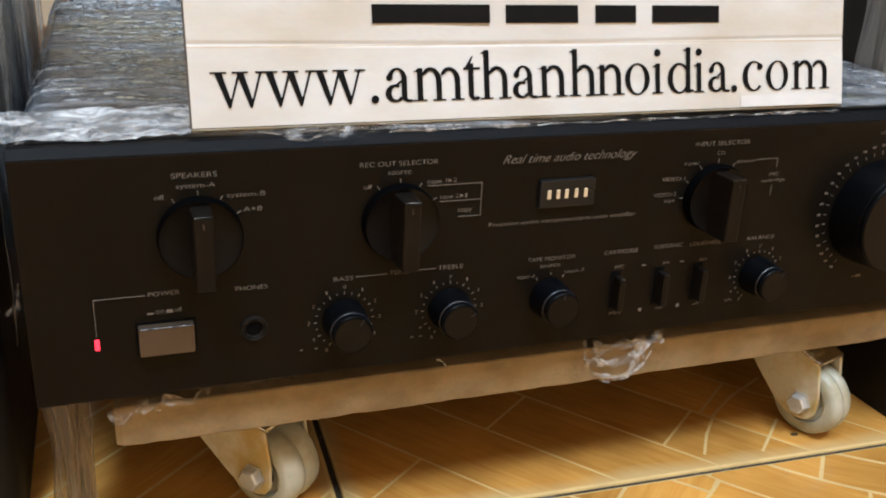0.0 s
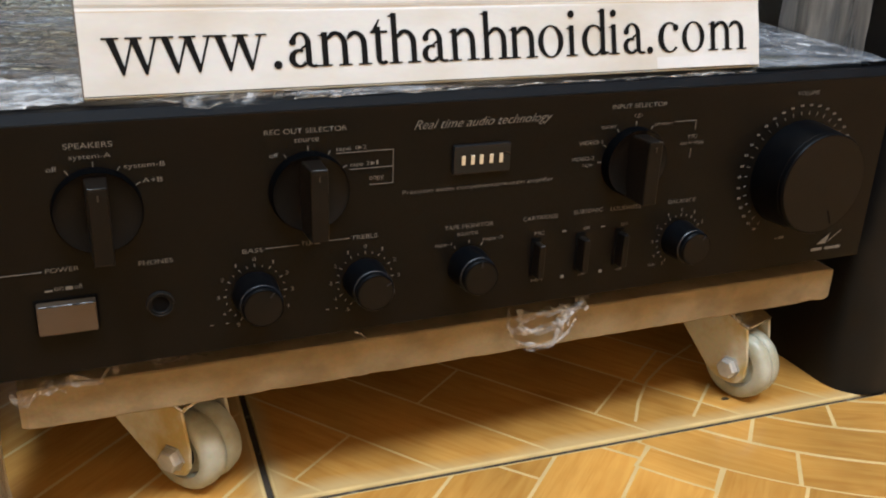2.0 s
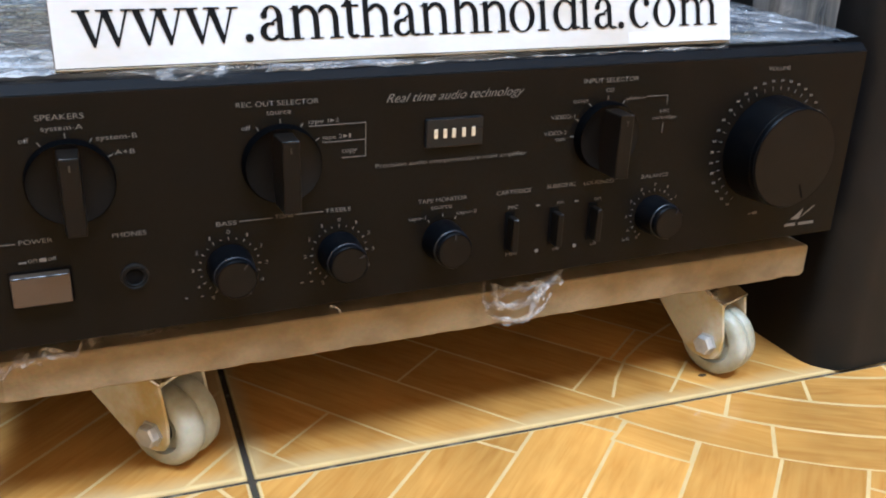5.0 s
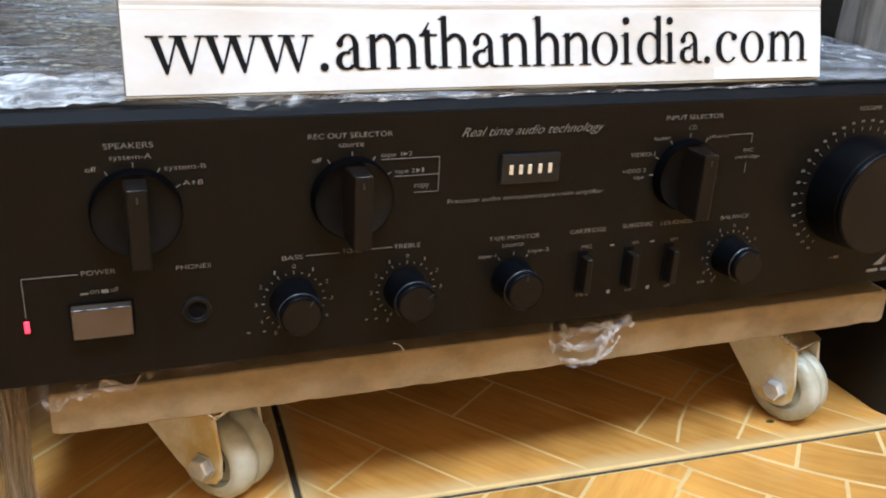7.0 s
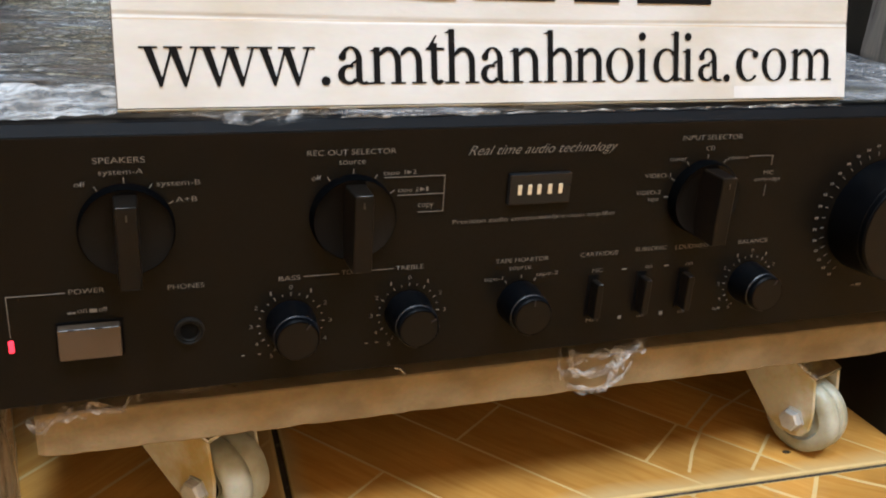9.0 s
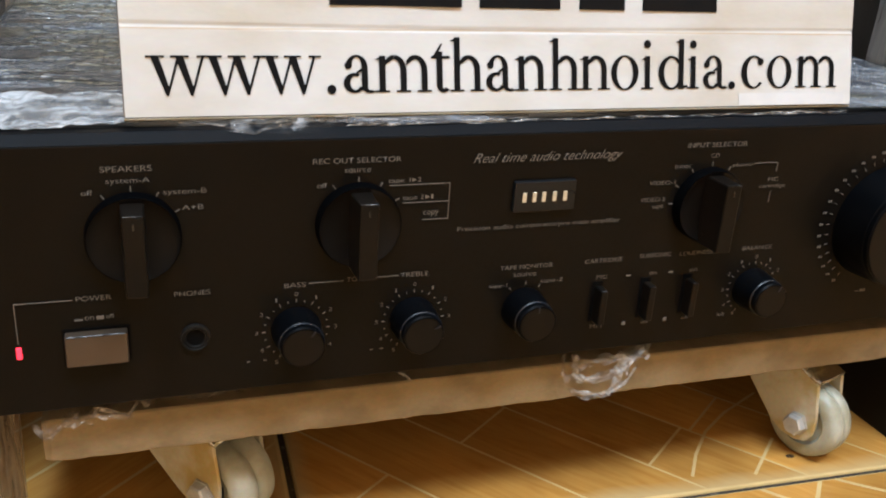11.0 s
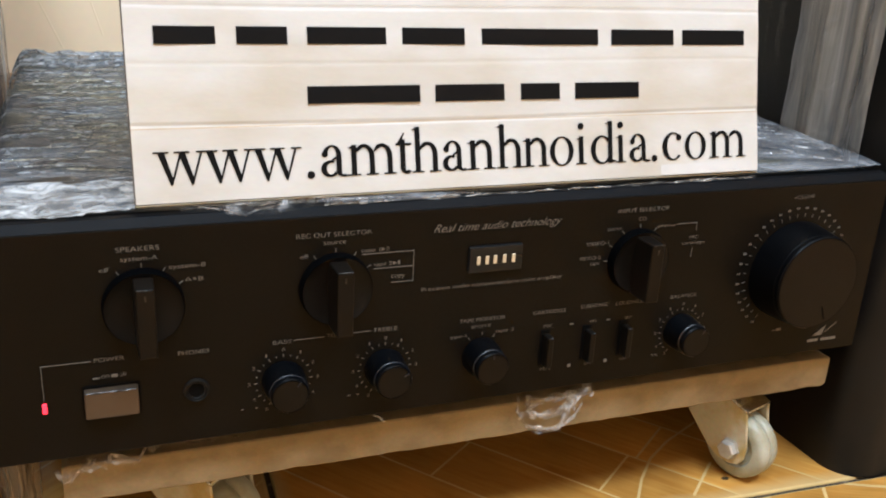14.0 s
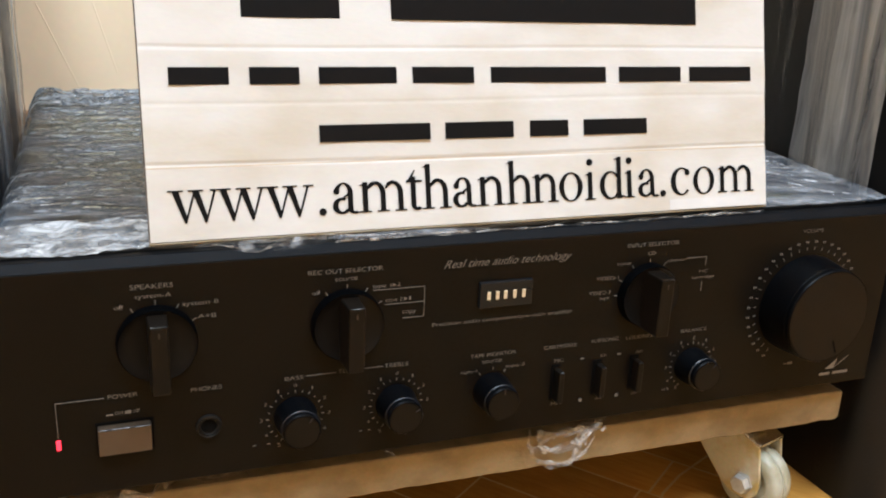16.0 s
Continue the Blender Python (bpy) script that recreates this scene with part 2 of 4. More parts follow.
def film_mat(name, stretch, lo, hi, alpha, rough=0.22, scale=30.0, tone=(0.42, 0.66), olive=None):
    """Stretch film: clear where it lies flat, milky where it is creased."""
    m = bpy.data.materials.new(name)
    m.use_nodes = True
    nt = m.node_tree
    b = nt.nodes["Principled BSDF"]
    b.inputs["Roughness"].default_value = rough
    tc, mp = nt.nodes.new("ShaderNodeTexCoord"), nt.nodes.new("ShaderNodeMapping")
    mp.inputs["Scale"].default_value = stretch
    nt.links.new(tc.outputs["Object"], mp.inputs["Vector"])
    n1, n2 = nt.nodes.new("ShaderNodeTexNoise"), nt.nodes.new("ShaderNodeTexNoise")
    n1.inputs["Scale"].default_value, n1.inputs["Detail"].default_value, n1.inputs["Distortion"].default_value = scale, 7, 0.9
    n1.inputs["Roughness"].default_value = 0.68
    n2.inputs["Scale"].default_value = 9
    nt.links.new(mp.outputs["Vector"], n1.inputs["Vector"])
    nt.links.new(tc.outputs["Object"], n2.inputs["Vector"])
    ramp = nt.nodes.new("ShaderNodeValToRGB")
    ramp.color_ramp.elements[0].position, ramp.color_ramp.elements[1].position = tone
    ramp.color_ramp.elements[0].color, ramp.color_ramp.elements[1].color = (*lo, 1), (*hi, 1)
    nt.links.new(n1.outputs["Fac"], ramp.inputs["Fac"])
    if olive:
        mix, at = nt.nodes.new("ShaderNodeMix"), nt.nodes.new("ShaderNodeMapRange")
        mix.data_type = "RGBA"
        at.inputs["From Min"].default_value, at.inputs["From Max"].default_value = 0.48, 0.60
        at.inputs["To Max"].default_value = 0.75
        nt.links.new(n2.outputs["Fac"], at.inputs["Value"])
        nt.links.new(at.outputs["Result"], mix.inputs["Factor"])
        nt.links.new(ramp.outputs["Color"], mix.inputs["A"])
        mix.inputs["B"].default_value = (*olive, 1)
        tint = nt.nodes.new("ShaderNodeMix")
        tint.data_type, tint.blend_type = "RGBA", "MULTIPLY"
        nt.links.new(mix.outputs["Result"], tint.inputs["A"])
        # Shade between the folds, multiplied into the colour where the relief is low.
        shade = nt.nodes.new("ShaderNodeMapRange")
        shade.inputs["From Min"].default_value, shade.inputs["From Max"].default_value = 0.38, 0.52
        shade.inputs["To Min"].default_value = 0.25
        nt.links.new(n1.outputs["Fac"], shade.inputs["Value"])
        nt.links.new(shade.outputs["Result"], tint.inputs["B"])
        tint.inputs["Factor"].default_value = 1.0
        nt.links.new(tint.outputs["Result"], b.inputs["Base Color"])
    else:
        nt.links.new(ramp.outputs["Color"], b.inputs["Base Color"])
    mr = nt.nodes.new("ShaderNodeMapRange")
    mr.inputs["From Min"].default_value, mr.inputs["From Max"].default_value = tone
    mr.inputs["To Min"].default_value, mr.inputs["To Max"].default_value = alpha
    nt.links.new(n1.outputs["Fac"], mr.inputs["Value"])
    nt.links.new(mr.outputs["Result"], b.inputs["Alpha"])
    bp = nt.nodes.new("ShaderNodeBump")
    bp.inputs["Strength"].default_value, bp.inputs["Distance"].default_value = 0.8, 0.0016
    n3, add = nt.nodes.new("ShaderNodeTexNoise"), nt.nodes.new("ShaderNodeMath")
    n3.inputs["Scale"].default_value, n3.inputs["Detail"].default_value, n3.inputs["Distortion"].default_value = 55, 6, 2.0
    nt.links.new(tc.outputs["Object"], n3.inputs["Vector"])
    add.operation = "MULTIPLY_ADD"
    add.inputs[1].default_value = 0.9
    nt.links.new(n3.outputs["Fac"], add.inputs[0])
    nt.links.new(n1.outputs["Fac"], add.inputs[2])
    nt.links.new(add.outputs["Value"], bp.inputs["Height"])
    nt.links.new(bp.outputs["Normal"], b.inputs["Normal"])
    return m


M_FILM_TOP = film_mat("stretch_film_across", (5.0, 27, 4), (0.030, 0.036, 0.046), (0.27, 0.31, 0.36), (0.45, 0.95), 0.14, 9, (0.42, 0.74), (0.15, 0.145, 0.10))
M_FILM_SIDE = film_mat("stretch_film_upright", (12, 12, 0.7), (0.085, 0.095, 0.105), (0.58, 0.62, 0.66), (0.4, 0.94), 0.22, 3.2)
M_FILM_HAZE = film_mat("hazy_stretch_film", (14, 14, 0.8), (0.13, 0.135, 0.14), (0.33, 0.33, 0.32), (0.6, 0.96), 0.3, 3.5, (0.36, 0.66))
M_FILM_CLEAR = film_mat("clear_stretch_film", (14, 14, 0.7), (0.03, 0.03, 0.03), (0.22, 0.23, 0.235), (0.02, 0.6), 0.2, 4, (0.56, 0.74))
M_FILM_TAN = film_mat("dusty_hanging_film", (22, 22, 1.2), (0.085, 0.062, 0.038), (0.26, 0.20, 0.135), (0.55, 0.88), 0.3, 5, (0.40, 0.70))
M_FILM_FLAP = film_mat("milky_film_flap", (5, 9, 5), (0.15, 0.165, 0.18), (0.62, 0.65, 0.68), (0.35, 0.95), 0.14, 12, (0.40, 0.70))
M_FILM_RIDGE = film_mat("film_ridge_milky", (30, 30, 30), (0.20, 0.22, 0.25), (0.52, 0.55, 0.58), (0.15, 0.8), 0.10, 4, (0.42, 0.64))
M_FILM_TANRIDGE = film_mat("film_ridge_dusty", (30, 30, 30), (0.20, 0.18, 0.12), (0.50, 0.46, 0.34), (0.2, 0.85), 0.15, 4, (0.42, 0.64))
M_FILM_DUSTY = film_mat("dusty_crumpled_film", (5, 5, 5), (0.22, 0.17, 0.12), (0.66, 0.58, 0.50), (0.05, 0.7), 0.10, 25, (0.44, 0.72))
M_FILM_VEIL = film_mat("smooth_film_veil", (5, 9, 5), (0.07, 0.076, 0.088), (0.30, 0.32, 0.35), (0.55, 0.92), 0.2, 5, (0.38, 0.70))
M_FILM_SHEER = film_mat("sheer_wrinkled_film", (6, 10, 6), (0.10, 0.105, 0.11), (0.66, 0.68, 0.70), (0.06, 0.75), 0.10, 10, (0.52, 0.78))
M_FILM_SCRAP = film_mat("crumpled_film", (5, 5, 5), (0.45, 0.43, 0.40), (0.80, 0.78, 0.75), (0.05, 0.72), 0.10, 25, (0.42, 0.72))


# ---- shapes ----
def part(name, bm, material, parent=None, label=""):
    me = bpy.data.meshes.new(name)
    bm.normal_update()
    bm.to_mesh(me)
    bm.free()
    me.materials.append(material)
    ob = new(name, me)
    if parent:
        ob.parent = parent
    if label:
        ob["label"] = label
    return ob


def empty(name, x, y, z):
    ob = new(name)
    ob.empty_display_size = 0.02
    ob.location = (x, y, z)
    return ob


def under(ob, parent):
    """Parents a part that was made in world metres."""
    ob.parent = parent
    m = Matrix.Translation(parent.location)
    ob.matrix_parent_inverse = m.inverted()
    return ob


def smooth(ob, angle=35):
    for p in ob.data.polygons:
        p.use_smooth = True
    ob.data.set_sharp_from_angle(angle=radians(angle))
    return ob


def box(x0, x1, y0, y1, z0, z1, bevel=0.0, segs=2, bm=None):
    bm = bm or bmesh.new()
    r = bmesh.ops.create_cube(bm, size=1)
    vs = r["verts"]
    for v in vs:
        v.co = ((x0 + x1) / 2 + v.co.x * (x1 - x0), (y0 + y1) / 2 + v.co.y * (y1 - y0), (z0 + z1) / 2 + v.co.z * (z1 - z0))
    if bevel:
        es = list({e for v in vs for e in v.link_edges})
        bmesh.ops.bevel(bm, geom=es, offset=bevel, segments=segs, profile=0.5, affect="EDGES")
    return bm


def lathe(profile, segs=48, m=None, bm=None):
    """A solid of rings (radius, height) about z, moved by m."""
    bm = bm or bmesh.new()
    m = m or Matrix()
    rings = []
    for r, h in profile:
        if r < 1e-6:
            rings.append([bm.verts.new(m @ Vector((0, 0, h)))])
        else:
            rings.append([bm.verts.new(m @ Vector((r * math.cos(a), r * math.sin(a), h))) for a in (2 * math.pi * k / segs for k in range(segs))])
    for a, b in zip(rings, rings[1:]):
        for k in range(segs):
            j = (k + 1) % segs
            if len(a) == 1:
                bm.faces.new((a[0], b[k], b[j]))
            elif len(b) == 1:
                bm.faces.new((a[k], b[0], a[j]))
            else:
                bm.faces.new((a[k], b[k], b[j], a[j]))
    bmesh.ops.recalc_face_normals(bm, faces=bm.faces[:])
    return bm


def facing(x, y, z):
    """Turns the z axis of a lathed thing towards the front."""
    return pose(x, y, z, 90, 0, 0)


def letters(text, x0, x1, z, height, y=-0.0004, parent=None, material=None, m=None, slant=0.0, thin=-0.008):
    """Lettering of the built-in font between x0 and x1 on the base line z; height is that of its tallest letter."""
    cu = bpy.data.curves.new("lettering", "FONT")
    cu.body = text
    cu.offset = thin
    ob = bpy.data.objects.new("lettering", cu)
    scene.collection.objects.link(ob)
    me = bpy.data.meshes.new_from_object(ob.evaluated_get(bpy.context.evaluated_depsgraph_get()))
    bpy.data.objects.remove(ob)
    co = np.array([v.co[:] for v in me.vertices])
    lo, hi = co.min(0), co.max(0)
    sx, sz = (x1 - x0) / (hi[0] - lo[0]), height / max(hi[1], 1e-6)
    for v in me.vertices:
        px, pz = (v.co.x - lo[0]) * sx, v.co.y * sz
        p = Vector((x0 + px + slant * pz, y, z + pz))
        v.co = m @ p if m else p
    me.materials.clear()
    me.materials.append(material or M_PRINT)
    out = new("lettering", me)
    return under(out, parent) if parent else out


# ---- the room ----
TURN, GROUND = -2.6, 0.0090
FLOOR = pose(0.1224, 0.0108, GROUND, 0, 0, TURN)


def room():
    bm = box(-2.3, 2.5, -2.95, -2.85, 0, 2.8)
    tagged(part("wall_south", bm, M_WALL), "plain cream painted wall", "wall", kind="structure")
    north = tagged(part("wall_north", box(-2.3, 2.5, 0.56, 0.66, 0, 2.8), M_WALL), "cream painted wall with faint cracks", "wall", kind="structure")
    tagged(part("wall_west", box(-2.4, -2.3, -2.95, 0.66, 0, 2.8), M_WALL), "plain cream painted wall", "wall", kind="structure")
    tagged(part("wall_east", box(2.5, 2.6, -2.95, 0.66, 0, 2.8), M_WALL), "plain cream painted wall", "wall", kind="structure")
    tagged(part("ceiling", box(-2.4, 2.6, -2.95, 0.66, 2.8, 2.9), M_CEIL), "white painted ceiling", "ceiling", kind="structure")
    tagged(part("baseboard", box(-2.3, 2.5, 0.548, 0.559, GROUND, 0.157, 0.002), M_SKIRT), "brown glazed skirting tiles along the wall", "skirting", kind="structure")
    return north


wall_north = room()

floor = part("floor", box(-2.4, 2.6, -2.95, 0.66, -0.06, GROUND - 0.0016), M_GROUT)
tagged(floor, "glazed floor tiles printed with wood parquet, dark dirty joints", "floor", kind="structure")


TILE = 0.5


def clip(pts, nx, ny, d):
    """The part of a flat polygon where nx * x + ny * y <= d."""
    out = []
    for (x0, y0), (x1, y1) in zip(pts, pts[1:] + pts[:1]):
        a, b = nx * x0 + ny * y0 - d, nx * x1 + ny * y1 - d
        if a <= 0:
            out.append((x0, y0))
        if a * b < 0:
            t = a / (a - b)
            out.append((x0 + t * (x1 - x0), y0 + t * (y1 - y0)))
    return out


def in_tile(pts, edge=0.0032):
    for nx, ny, d in ((-1, 0, -edge), (1, 0, TILE - edge), (0, -1, -edge), (0, 1, TILE - edge)):
        pts = clip(pts, nx, ny, d)
    return pts


def printed(bm, uv, pts, z, along=None, edge=0.0032):
    """A printed piece inside the tile; its grain runs along an angle. Without one it is a cream line area."""
    pts = in_tile(pts, edge)
    if len(pts) < 3:
        return
    f = bm.faces.new([bm.verts.new((x, y, z)) for x, y in pts])
    f.normal_update()
    if f.normal.z < 0:
        f.normal_flip()
    f.material_index = 0 if along is None else 1
    if along is not None:
        a, k = radians(along), random.random() * 5
        for l in f.loops:
            x, y = l.vert.co.x, l.vert.co.y
            l[uv].uv = (-x * math.sin(a) + y * math.cos(a) + k, x * math.cos(a) + y * math.sin(a) + k)


def slanted(bm, uv, angle, offset, pitch, line, lengths, z, cuts=(), edge=0.0032):
    """Parquet strips at an angle; offset and pitch are taken across them."""
    a = radians(angle)
    ax, ay, nx, ny = math.cos(a), math.sin(a), -math.sin(a), math.cos(a)
    for k in range(-16, 17):
        c0, c1 = offset + k * pitch + line / 2, offset + (k + 1) * pitch - line / 2
        s = -0.9 + 0.03 * (k % 4)
        while s < 0.9:
            n = random.choice(lengths)
            for row, at in cuts:
                if row == k and s < at - 0.01 < s + n:
                    n = at - s
            q = [(ax * u + nx * v, ay * u + ny * v) for u, v in ((s, c0), (s + n - line, c0), (s + n - line, c1), (s, c1))]
            printed(bm, uv, q, z, angle, edge)
            s += n


def fan(bm, uv, cx, cy, radii, z):
    """Rings of curved strips about a centre."""
    r0 = radii[0]
    printed(bm, uv, [(cx + r0 * math.cos(2 * math.pi * k / 90), cy + r0 * math.sin(2 * math.pi * k / 90)) for k in range(90)], z - 0.0001)
    for n, (ro, ri) in enumerate(zip(radii, radii[1:])):
        ro, ri, span = ro - 0.0011, ri + 0.0011, (17, 23, 19, 25)[n % 4]
        a = (234.6, 229.0, 240.5, 233.0)[n % 4] - span * 5
        for _ in range(360 // span):
            g = 0.0011 / ro * 57.3
            arc = [a + g + (span - 2 * g) * k / 10 for k in range(11)]
            q = [(cx + ro * math.cos(radians(t)), cy + ro * math.sin(radians(t))) for t in arc]
            q += [(cx + ri * math.cos(radians(t)), cy + ri * math.sin(radians(t))) for t in reversed(arc)]
            mid = a + span / 2
            if math.hypot(cx, cy) < 2:
                printed(bm, uv, q, z, mid + 90)
            a += span


def cream_line(bm, uv, pts, z, w=0.0016):
    for (x0, y0), (x1, y1) in zip(pts, pts[1:]):
        n = w / 2 / math.hypot(x1 - x0, y1 - y0)
        nx, ny = (y0 - y1) * n, (x1 - x0) * n
        printed(bm, uv, [(x0 + nx, y0 + ny), (x0 - nx, y0 - ny), (x1 - nx, y1 - ny), (x1 + nx, y1 + ny)], z)


def tile_mesh(kind):
    bm = box(0.0015, TILE - 0.0015, 0.0015, TILE - 0.0015, -0.006, 0, 0.0012, 2)
    uv = bm.loops.layers.uv.new("UVMap")
    if kind == "fan":
        slanted(bm, uv, 45, 0.3303, 0.03889, 0.0018, (0.16, 0.24, 0.31), 0.00015)
        fan(bm, uv, 0.400, 0.660, [0.270 - 0.03 * k for k in range(9)], 0.0004)
        for z, r0, r1, a0, a1 in ((0.00022, 0.2690, 0.2900, 218.7, 226.9), (0.00028, 0.2704, 0.2886, 219.1, 226.5)):
            arc = [radians(a0 + (a1 - a0) * k / 6) for k in range(7)]
            ring = [(0.400 + r0 * math.cos(t), 0.660 + r0 * math.sin(t)) for t in arc] + [(0.400 + r1 * math.cos(t), 0.660 + r1 * math.sin(t)) for t in reversed(arc)]
            printed(bm, uv, ring, z, None if r0 < 0.27 else 312)
    elif kind == "slant":
        slanted(bm, uv, 45, -0.294, 0.0370, 0.0018, (0.7, 0.9), 0.00015, (), 0.0036)
    else:
        slanted(bm, uv, -50, 0.0195, 0.0445, 0.0014, (0.23, 0.31), 0.00015, ((0, -0.003), (3, 0.095)), 0.0030)
        cream_line(bm, uv, [(0.275, 0.080), (0.244, 0.0633), (0.2236, 0.0484), (0.207, 0.030), (0.1952, 0.0131)], 0.0003)
        cream_line(bm, uv, [(0.2572, 0.0359), (0.2284, 0.0086)], 0.0003)
    me = bpy.data.meshes.new("tile")
    bm.to_mesh(me)
    bm.free()
    me.materials.append(M_CREAM)
    me.materials.append(M_TILE if kind == "fan" else M_TILE_WORN)
    return me


random.seed(4)
tiles = {kind: tile_mesh(kind) for kind in ("fan", "plain", "slant")}
for i in range(-5, 5):
    for j in range(-6, 1):
        ob = new("tile", tiles["fan" if j < 0 else "slant" if i < 0 else "plain"])
        ob.parent = floor
        ob.matrix_local = FLOOR @ Matrix.Translation((i * TILE, j * TILE, 0))


# ---- amplifier ----
amp = empty("amplifier", 0.217, 0.0, 0.086)
tagged(amp, "black stereo amplifier with round dials and a red power light", "amplifier")
PZ0, PZ1, W = 0.0975, 0.196, 0.434


def front_panel():
    bm = box(0, W, 0, 0.006, PZ0, 0.1926, 0.0003, 2)
    return under(part("front_panel", bm, M_PANEL), amp)


panel = front_panel()
bm = box(0.0, W, 0.0002, 0.0072, 0.1927, PZ1, 0.0)
for v in bm.verts:
    if v.co.z > 0.195 and v.co.y < 0.001:
        v.co.y, v.co.z = 0.0040, PZ1
    elif v.co.z > 0.195:
        v.co.z = PZ1 + 0.0002
bmesh.ops.bevel(bm, geom=bm.edges[:], offset=0.0002, segments=1, affect="EDGES")
under(part("top_edge", bm, M_TOPEDGE, label="blue-black sloping top edge"), panel)
under(part("chassis_front", box(0.002, W - 0.002, 0.0074, 0.014, PZ0 + 0.0005, PZ1 - 0.0012), M_DARK), amp)
under(part("case", box(0.004, W - 0.004, 0.0142, 0.40, 0.1, 0.1945, 0.003), M_CASE), amp)
# Dark block added to keep the gap above the board in shade.
under(part("gap_block", box(0.006, W - 0.006, 0.0165, 0.395, 0.0892, 0.0998, 0.001), M_DARK), amp)
for x, low in ((0.05, 0.0880), (0.384, 0.0866)):
    for y in (0.05, 0.34):
        under(smooth(part("foot", lathe([(0, low), (0.02, low), (0.022, low + 0.003), (0.022, 0.0998), (0, 0.0998)], 32, Matrix.Translation((x, y, 0))), M_DARK)), amp)


# ---- controls and print on the front panel ----
def sel_knob(x, z):
    k = smooth(part("selector_knob", lathe([(0, -0.001), (0.0156, -0.001), (0.0153, 0.0044), (0.0150, 0.0049), (0.0147, 0.0049), (0.0146, 0.0020), (0, 0.0010)], 64, facing(x, 0.0, z)), M_KNOBSIDE))
    under(k, amp)
    under(smooth(part("face", lathe([(0.0149, 0.0050), (0.0146, 0.0048), (0.0128, 0.0040), (0.009, 0.0031), (0.004, 0.0026), (0, 0.0025)], 64, facing(x, 0.0, z)), M_KNOBFACE, label="dished black face")), k)
    bm = box(x - 0.0039, x + 0.0039, -0.0170, -0.002, z - 0.0155, z + 0.0130, 0.0007, 2)
    for v in bm.verts:
        if v.co.y < -0.01:
            v.co.x = x + (v.co.x - x) * 0.88
    under(part("grip", bm, M_KNOBFACE), k)
    under(part("edge_glint", box(x - 0.0031, x + 0.0031, -0.0171, -0.0167, z + 0.0127, z + 0.0131, 0.0001, 1), M_EDGE, label="painted highlight along the grip's top edge"), k)
    under(part("pointer", box(x - 0.0003, x + 0.0003, -0.0173, -0.0169, z + 0.0084, z + 0.0106), M_EDGE), k)
    return k


for x in (0.0620, 0.1387, 0.2853):
    sel_knob(x, 0.1612)


def round_knob(x, z, r, d, turn, tip):
    prof = [(0, 0.0001), (r, 0.0001), (r, 0.0016), (r * tip, d - 0.0034), (r * tip - 0.0002, d - 0.0030), (r * tip - 0.0003, d - 0.0008), (r * tip - 0.0008, d), (r * tip - 0.0012, d - 0.0001), (0, d - 0.0005)]
    k = smooth(part("rotary_knob", lathe(prof, 72, facing(x, 0, z)), M_KNOB), 20)
    under(k, amp)
    if r < 0.02:
        under(smooth(part("rim", lathe([(r * tip - 0.0002, d - 0.0037), (r * tip + 0.0001, d - 0.0034), (r * tip - 0.0002, d - 0.0029)], 72, facing(x, 0, z)), M_RIM)), k)
    under(part("face", lathe([(r * tip - 0.0012, d + 0.0001), (0, d + 0.0001)], 72, facing(x, 0, z)), M_KNOBFACE), k)
    bm = box(-0.0003, 0.0003, -d - 0.0004, -d - 0.0001, r * 0.55, r * 0.82)
    bm.transform(pose(x, 0, z, 0, turn, 0))
    under(part("pointer", bm, M_DARK if r > 0.02 else M_RIM), k)
    return k


for x, turn in ((0.1166, 35), (0.1616, 60), (0.2078, 0), (0.3163, 30)):
    round_knob(x, 0.1205, 0.0092, 0.0148, turn, 0.90)
round_knob(0.3803, 0.1475, 0.0262, 0.0200, 158, 0.945)


def power_button():
    bm = box(0.0376, 0.0578, -0.0042, 0.001, 0.1158, 0.1274, 0.0006, 2)
    b = under(part("power_button", bm, M_BUTTON, label="bronze rectangular push button"), amp)
    under(part("button_glint", box(0.0382, 0.0572, -0.0043, -0.0037, 0.1269, 0.1275, 0.0002, 1), M_EDGE, label="painted highlight along the button's top edge"), b)
    bm = bmesh.new()
    for q in ((0.0368, 0.0588, 0.1150, 0.1157), (0.0368, 0.0588, 0.1277, 0.1284), (0.0368, 0.0375, 0.1157, 0.1277), (0.0579, 0.0588, 0.1157, 0.1277)):
        box(q[0], q[1], -0.0003, 0.0002, q[2], q[3], bm=bm)
    under(part("surround", bm, M_DARK), b)


power_button()
under(part("power_light", box(0.0221, 0.0238, -0.0008, 0.0005, 0.1190, 0.1233, 0.0003, 2), M_LED, label="glowing red indicator light"), amp)
jack = under(smooth(part("headphone_jack", lathe([(0.0031, -0.003), (0.0032, 0.0006), (0.0036, 0.0012), (0.0042, 0.0010), (0.0045, 0.0016), (0.0051, 0.0014), (0.0053, 0.0)], 48, facing(0.0805, 0, 0.1212)), M_JACK, label="dark metal socket ring")), amp)
under(part("socket", lathe([(0.0033, 0.0004), (0, 0.0003)], 40, facing(0.0805, 0, 0.1212)), M_DARK), jack)
badge = under(part("badge", box(0.1985, 0.2240, -0.0020, 0.0005, 0.1625, 0.1745, 0.0004, 2), M_BADGE, label="small dark glossy name plate"), amp)
for x in (0.2027, 0.2068, 0.2107, 0.2152, 0.2196):
    under(part("inlay_bar", box(x - 0.0008, x + 0.0008, -0.0023, -0.0019, 0.1664, 0.1703, 0.0001, 1), M_GOLD), badge)


